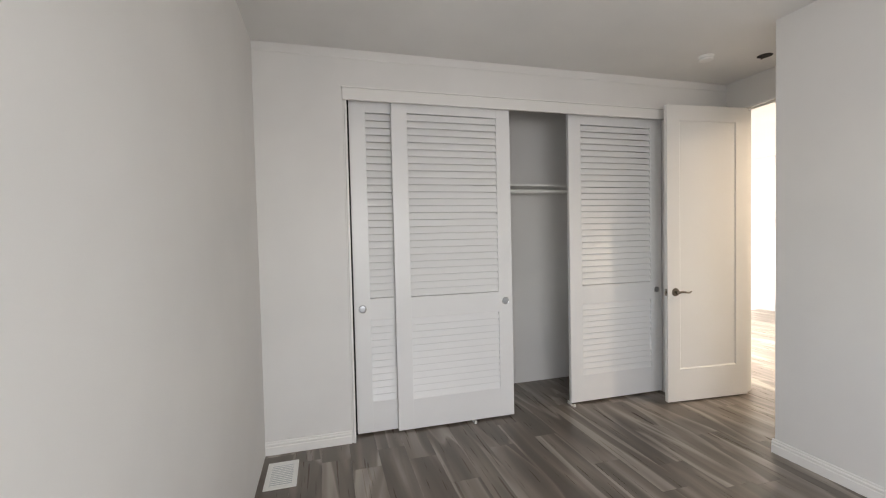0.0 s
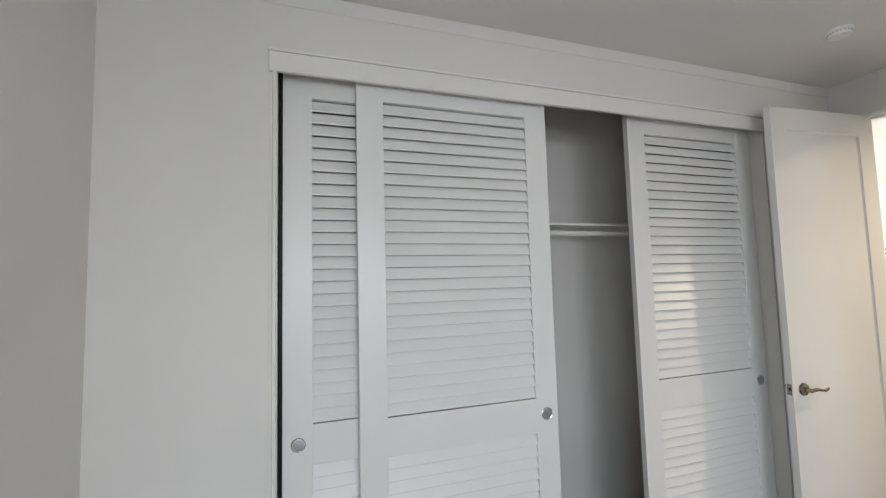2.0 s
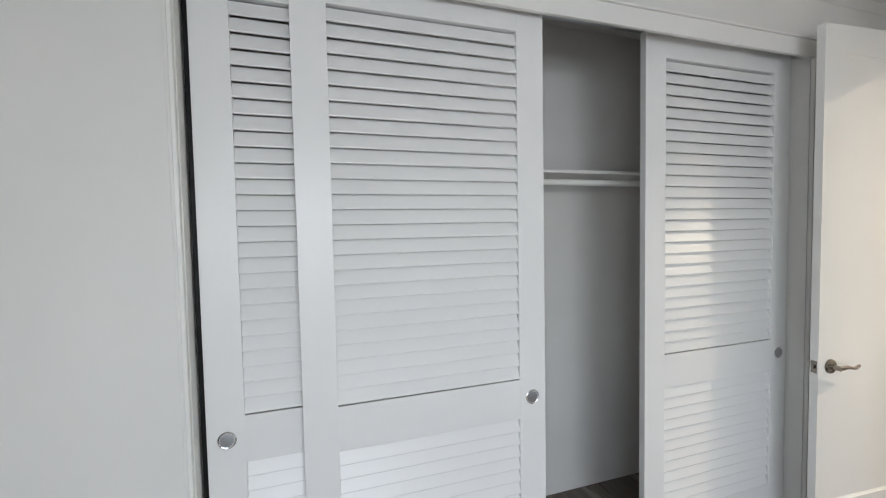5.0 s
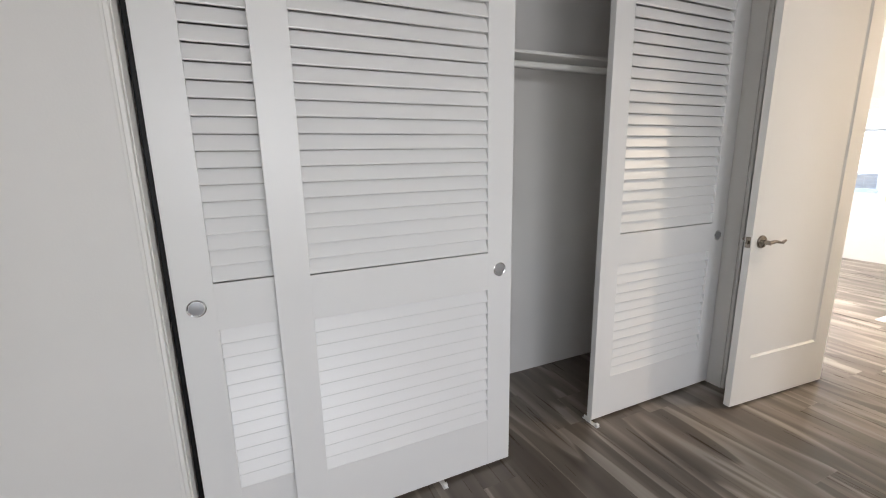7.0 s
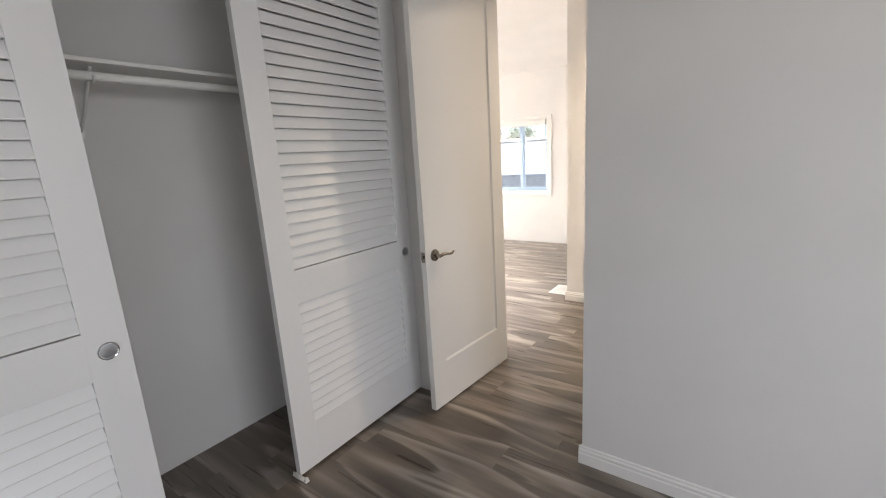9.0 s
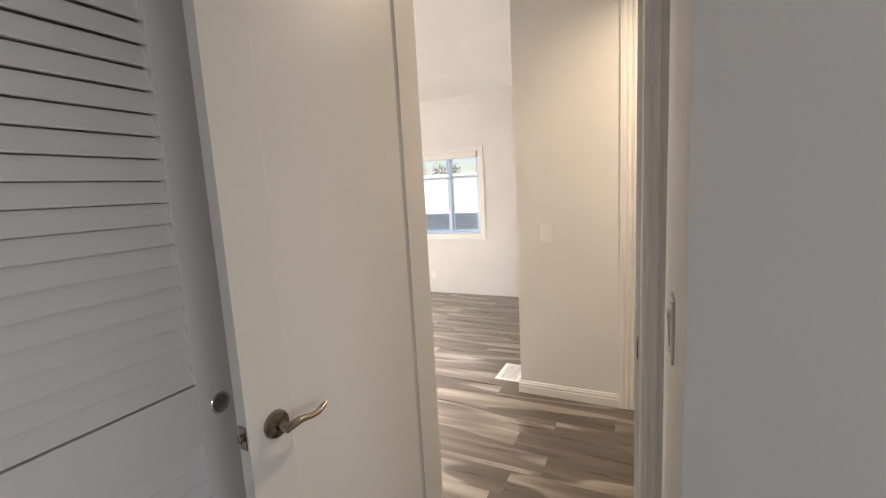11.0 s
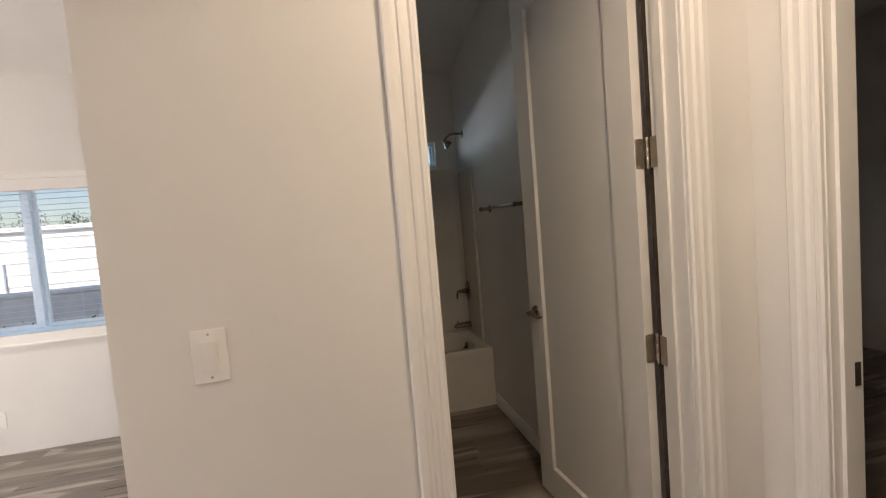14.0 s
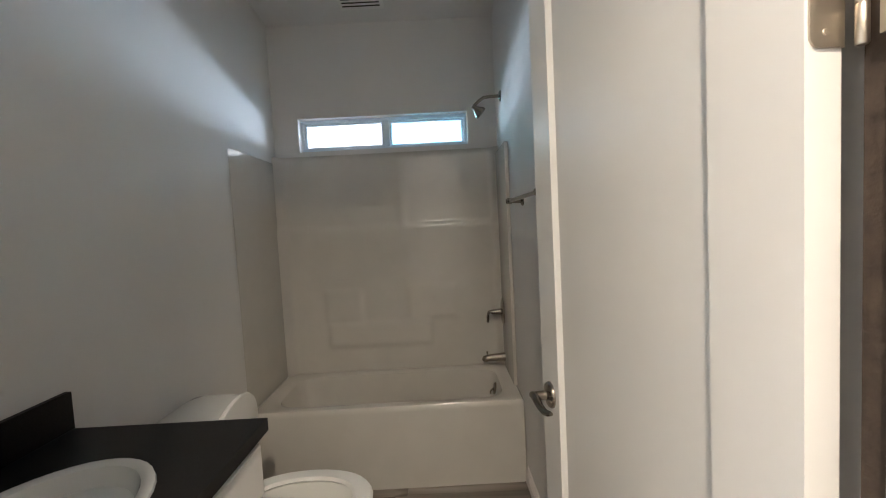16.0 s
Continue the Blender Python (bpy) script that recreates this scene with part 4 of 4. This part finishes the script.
# bathtub with moulded surround
TX0, TX1, TY0, TY1, TZ = 7.205, EXT - 0.002, -1.657, -0.238, 0.438
tub = thing("bathtub", "bone-white fibreglass bathtub with a plain apron", "bathtub", (7.53, -0.95, 0))
cx, cy = (TX0 + TX1) / 2, (TY0 + TY1) / 2
hx, hy = (TX1 - TX0) / 2, (TY1 - TY0) / 2
bm = bm_new()
rings(bm, [superloop(cx, cy, rx, ry, z, 64, p) for rx, ry, z, p in
           ((hx, hy, 0.0, 60), (hx, hy, TZ - 0.03, 60), (hx - 0.002, hy, TZ - 0.012, 50), (hx - 0.01, hy - 0.008, TZ, 40), (hx - 0.06, hy - 0.07, TZ, 8), (hx - 0.075, hy - 0.09, TZ - 0.012, 6),
            (hx - 0.09, hy - 0.11, TZ - 0.1, 5), (hx - 0.11, hy - 0.17, 0.14, 4), (hx - 0.15, hy - 0.23, 0.10, 4), (0.02, 0.02, 0.095, 2))])
shell = part("shell", bm, TUB, tub, smooth=True)
bm = bm_new()
lathe(bm, [(0.036, 0.0), (0.036, 0.004), (0.03, 0.010), (0.001, 0.012)], pose(7.56, TY0 + 0.110, 0.365, -78, 0, 0), 24)
of = part("overflow_plate", bm, NICKEL, tub, "satin nickel overflow plate", smooth=True)
bm = bm_new()
tube(bm, [(7.56, TY0 + 0.122, 0.365), (7.56, TY0 + 0.137, 0.35), (7.56, TY0 + 0.140, 0.335)], 0.005, 8)
part("trip_lever", bm, NICKEL, of)

sur = thing("tub_surround", "glossy white moulded tub surround with ledges", "tub surround", (7.53, -0.95, TZ))


def ease(v):
    v = min(1.0, max(0.0, v))
    return v * v * (3 - 2 * v)


def swell(y, z, y0, y1, z0, z1, depth, soft):
    """Height of a soft-edged raised field."""
    return depth * ease((y - y0) / soft) * ease((y1 - y) / soft) * ease((z - z0) / soft) * ease((z1 - z) / soft)


def surround_depth(y, z):
    d = 0.022 + 0.012 * ease((1.40 - z) / 0.045)
    d += swell(y, z, -1.20, -0.50, 0.585, 0.775, 0.012, 0.035)
    d += swell(y, z, -0.76, -0.485, 0.75, 0.995, 0.008, 0.04)
    d += swell(y, z, -1.38, -1.02, 0.75, 0.995, 0.008, 0.04)
    d += swell(y, z, -1.07, -0.99, 1.36, 1.83, 0.006, 0.03)
    d += 0.055 * (ease((y - TY1 + 0.075) / 0.075) ** 2 + ease((TY0 + 0.075 - y) / 0.075) ** 2)
    return d - 0.016 * ease((z - 1.818) / 0.022)


bm = bm_new()
NY, NZ = 96, 96
grid = [[bm.verts.new((EXT - surround_depth(TY0 + (TY1 - TY0) * a / NY, TZ + 0.001 + (1.84 - TZ) * c / NZ), TY0 + (TY1 - TY0) * a / NY, TZ + 0.001 + (1.84 - TZ) * c / NZ)) for a in range(NY + 1)] for c in range(NZ + 1)]
for c in range(NZ):
    for a in range(NY):
        bm.faces.new((grid[c][a], grid[c + 1][a], grid[c + 1][a + 1], grid[c][a + 1]))
box(bm, EXT - 0.006, EXT - 0.002, TY0, TY1, TZ + 0.001, 1.84)
back = part("back_panel", bm, TUB, sur, smooth=True)
for y0, y1, xs in ((TY0, TY0 + 0.020, 7.40), (TY1 - 0.005, TY1, 7.19)):
    bm = bm_new()
    soft_box(bm, xs, EXT - 0.036, y0, y1, TZ + 0.001, 1.80, 0.0024, 3)
    for q in bm.verts:
        if y0 > -1 and q.co.x < xs + 0.01:
            q.co.y = min(TY1, max(q.co.y, TY1 - 0.0008))
    part("end_panel", bm, TUB, sur, smooth=True)

# shower and tub fittings on the end wall
FX, FY = 7.70, TY0 + 0.022
sh = thing("shower_fixture", "satin nickel shower head on a bent arm", "shower head", (7.6, TY0, 2.08))
bm = bm_new()
lathe(bm, [(0.032, 0.0), (0.031, 0.004), (0.02, 0.010), (0.012, 0.012)], pose(7.60, -1.66, 2.10, -90, 0, 0), 24)
part("flange", bm, NICKEL, sh, smooth=True)
bm = bm_new()
tube(bm, [(7.60, -1.655, 2.10), (7.60, -1.60, 2.10), (7.60, -1.56, 2.095), (7.60, -1.53, 2.075), (7.60, -1.50, 2.048)], 0.0095, 12)
part("arm", bm, NICKEL, sh, smooth=True)
bm = bm_new()
lathe(bm, [(0.012, -0.005), (0.016, 0.0), (0.014, 0.012), (0.018, 0.02), (0.036, 0.05), (0.038, 0.062), (0.034, 0.066), (0.001, 0.064)],
      Matrix.Translation((7.60, -1.497, 2.046)) @ Matrix.Rotation(radians(-132), 4, "X").inverted(), 24)
part("head", bm, NICKEL, sh, smooth=True)

va = thing("shower_valve", "satin nickel shower valve with a lever handle", "shower valve", (FX, FY, 0.80))
bm = bm_new()
rings(bm, [[Vector((FX + rx * math.cos(2 * math.pi * i / 32), FY + d, 0.80 + rz * math.sin(2 * math.pi * i / 32))) for i in range(32)] for rx, rz, d in
           ((0.06, 0.085, 0.0), (0.06, 0.085, 0.004), (0.05, 0.07, 0.010), (0.022, 0.022, 0.014))])
part("escutcheon", bm, NICKEL, va, smooth=True)
bm = bm_new()
tube(bm, [(FX, FY + 0.012, 0.80), (FX, FY + 0.05, 0.80), (FX, FY + 0.075, 0.80)], [0.02, 0.017, 0.014], 16)
part("hub", bm, NICKEL, va, smooth=True)
bm = bm_new()
tube(bm, [(FX, FY + 0.07, 0.803), (FX, FY + 0.09, 0.80), (FX, FY + 0.098, 0.775), (FX, FY + 0.10, 0.735)], [0.011, 0.01, 0.008, 0.007], 12)
part("lever", bm, NICKEL, va, smooth=True)
sp = thing("tub_spout", "satin nickel tub spout with diverter knob", "tub spout", (FX, FY, 0.505))
bm = bm_new()
tube(bm, [(FX, FY, 0.510), (FX, FY + 0.02, 0.510), (FX, FY + 0.10, 0.507), (FX, FY + 0.128, 0.501), (FX, FY + 0.135, 0.490)], [0.028, 0.026, 0.022, 0.021, 0.016], 18)
part("spout", bm, NICKEL, sp, smooth=True)
bm = bm_new()
tube(bm, [(FX, FY + 0.112, 0.525), (FX, FY + 0.112, 0.540), (FX, FY + 0.112, 0.548)], [0.004, 0.004, 0.008], 10)
part("diverter_knob", bm, NICKEL, sp, smooth=True)

tb = thing("towel_bar", "satin nickel towel bar on the bathroom wall", "towel bar", (6.78, -1.66, 1.46))
for x in (6.47, 7.06):
    bm = bm_new()
    lathe(bm, [(0.026, 0.0), (0.025, 0.005), (0.013, 0.012), (0.010, 0.05), (0.014, 0.055), (0.014, 0.075), (0.009, 0.08)], pose(x, -1.66, 1.46, -90, 0, 0), 20)
    part("post", bm, NICKEL, tb, smooth=True)
bm = bm_new()
tube(bm, [(6.44, -1.594, 1.46), (7.09, -1.594, 1.46)], 0.008, 14)
part("bar", bm, NICKEL, tb, smooth=True)

fan = thing("exhaust_fan", "square exhaust fan grille on the bathroom ceiling", "exhaust fan", (7.55, -0.87, vault(7.55)))
bm = bm_new()
soft_box(bm, 7.42, 7.68, -1.0, -0.74, -0.018, -0.0005, 0.004, 2)
for q in bm.verts:
    q.co.z += vault(q.co.x)
grille = part("grille", bm, PLASTIC, fan)
# dark bars on the solid grille paint the shade of its slots
for i in range(8):
    bm = bm_new()
    box(bm, 7.445 + i * 0.028, 7.455 + i * 0.028, -0.98, -0.76, -0.0195, -0.0175)
    for q in bm.verts:
        q.co.z += vault(q.co.x)
    part("slot", bm, DARK, grille)

# ---------------------------------------------------------------- outdoors
GZ = -0.65
bm = bm_new()
box(bm, -2000, 2000, -2000, 2000, GZ - 0.2, GZ)
solid("ground", bm, CONCRETE, kind="structure")
bm = bm_new()
box(bm, -0.1, EXT + 0.13, -5.1, 5.6, GZ, -0.121)
solid("foundation_skirt", bm, SIDING, kind="structure")

nh = thing("neighbor_house", "white sided single-storey house in full sun", "house", (14, 1.5, GZ))
bm = bm_new()
box(bm, 11.4, 16.5, -6, 10, GZ, 1.72)
part("wall", bm, SIDING, nh)
# white wall added to fill the bathroom window's view and bounce sunlight
bm = bm_new()
box(bm, 12.0, 16.0, -5.0, 1.6, 1.73, 4.3)
part("added_white_wall", bm, SIDING, nh)
for i in range(14):
    z = GZ + 0.15 + i * 0.165
    bm = bm_new()
    v = box(bm, 11.372, 11.399, -6, 10, z, z + 0.162)
    for q in v:
        if q.co.x < 11.38 and q.co.z > z + 0.1:
            q.co.x += 0.018
    part("siding_board", bm, SIDING, nh)
bm = bm_new()
v = box(bm, 11.33, 17.0, -6.3, 10.3, 1.74, 1.80)
for q in v:
    q.co.z += 0.12 * max(0.0, min(q.co.x - 11.33, 17.0 - q.co.x))
part("roof", bm, SIDING, nh, "pale low-sloped roof")
bm = bm_new()
soft_box(bm, 11.30, 11.329, -6.3, 10.3, 1.75, 1.81, 0.004, 1)
part("fascia", bm, SIDING, nh)
for wy in (4.0,):
    bm = bm_new()
    for q in ((wy, wy + 0.9, 0.72, 0.78), (wy, wy + 0.9, 1.26, 1.32), (wy, wy + 0.06, 0.78, 1.26), (wy + 0.84, wy + 0.9, 0.78, 1.26), (wy + 0.42, wy + 0.47, 0.78, 1.26)):
        soft_box(bm, 11.33, 11.37, *q, 0.004, 1)
    wn = part("window", bm, VINYL, nh)
    bm = bm_new()
    box(bm, 11.345, 11.35, wy + 0.06, wy + 0.84, 0.78, 1.26)
    part("pane", bm, BLOCKWALL, wn, "grey curtained pane")

fw = thing("block_wall", "pale block garden wall in shade", "garden wall", (9.9, 1.5, GZ))
bm = bm_new()
soft_box(bm, 9.85, 10.0, -6, 10, GZ, 0.95, 0.006, 1)
part("wall", bm, BLOCKWALL, fw)
bm = bm_new()
soft_box(bm, 9.82, 10.03, -6, 10, 0.951, 1.0, 0.008, 1)
part("coping", bm, BLOCKWALL, fw)


def leafy(name, label, category, base, trunk_h, blobs, leaf, count, seed):
    """A tapered stem with limbs and a crown of many small leaf blades."""
    rnd = random.Random(seed)
    t = thing(name, label, category, base)
    bx, by, bz = base
    bm = bm_new()
    tube(bm, [(bx, by, bz), (bx + 0.03, by, bz + trunk_h * 0.5), (bx, by + 0.05, bz + trunk_h)], [0.11, 0.085, 0.06] if trunk_h > 1 else [0.03, 0.025, 0.02], 10)
    for cx_, cy_, cz_, r in blobs:
        tube(bm, [(bx, by + 0.03, bz + trunk_h * 0.8), ((bx + cx_) / 2, (by + cy_) / 2, (bz + trunk_h + cz_) / 2), (cx_, cy_, cz_)], [0.04, 0.03, 0.012] if trunk_h > 1 else [0.015, 0.01, 0.006], 6)
    part("trunk", bm, BARK, t)
    bm = bm_new()
    for cx_, cy_, cz_, r in blobs:
        for _ in range(count):
            d = Vector((rnd.gauss(0, 1), rnd.gauss(0, 1), rnd.gauss(0, 1))).normalized() * r * rnd.uniform(0.35, 1.05)
            m = Matrix.Translation(Vector((cx_, cy_, cz_)) + d) @ Euler((rnd.uniform(0, 6), rnd.uniform(0, 6), rnd.uniform(0, 6))).to_matrix().to_4x4()
            s = leaf * rnd.uniform(0.7, 1.3)
            q = [bm.verts.new(m @ Vector(p)) for p in ((-s, 0, 0), (0, -s * 0.4, 0.1 * s), (s, 0, 0), (0, s * 0.4, 0.1 * s))]
            bm.faces.new(q)
    part("crown", bm, LEAF, t)
    return t


leafy("tree", "leafy tree behind the neighbouring house", "tree", (18.5, 8.3, GZ), 2.3, [(18.5, 7.9, 2.35, 0.4), (18.1, 8.7, 2.42, 0.42), (18.8, 7.0, 2.3, 0.35), (18.4, 6.2, 2.25, 0.3)], 0.036, 260, 3)
for i, y in enumerate((0.3, 1.15, 2.0, 2.8, 3.6)):
    leafy("shrub", "dark green shrub before the garden wall", "shrub", (9.5, y, GZ), 0.8, [(9.5, y, 0.40, 0.31), (9.5, y - 0.3, 0.36, 0.3), (9.45, y + 0.32, 0.37, 0.3)], 0.045, 260, 20 + i)
# eave of this house over the outer wall
bm = bm_new()
soft_box(bm, EXT + 0.301, EXT + 0.33, -5.2, 5.7, vault(EXT + 0.3) - 0.02, vault(EXT + 0.3) + 0.13, 0.004, 1)
solid("eave_fascia", bm, SIDING, kind="structure")


# ---------------------------------------------------------------- floor planks
def lay_planks(x0, x1, y0, y1):
    """Rows of planks along y with staggered ends; alike lengths share a mesh."""
    rnd = random.Random(5)
    meshes = {}
    w, full, gap = 0.18, 1.22, 0.0002
    x = x0
    while x < x1 - 0.02:
        ww = round(min(w, x1 - x), 3)
        y = y0 - rnd.uniform(0.1, 1.1)
        while y < y1 - 0.03:
            a, b = max(y, y0), min(y + full, y1)
            ln = round(b - a, 2)
            y += full
            if ln < 0.03:
                continue
            key = (ww, ln)
            if key not in meshes:
                bm = bm_new()
                vs = box(bm, gap, ww - gap, gap, ln - gap, -0.006, 0)
                for k, (sx, sy) in zip((4, 5, 6, 7), ((1, 1), (-1, 1), (-1, -1), (1, -1))):
                    vs[k].co.x += sx * 0.0001
                    vs[k].co.y += sy * 0.0001
                me = finish(bm)
                me.materials.append(PLANK)
                meshes[key] = me
            shared("plank", meshes[key], floor, (x, a, 0))
        x += w


lay_planks(0.0, 3.9, -4.2, 0.70)
lay_planks(3.9, EXT, -1.87, 5.5)
lay_planks(3.9, EXT, -5.0, -1.87)
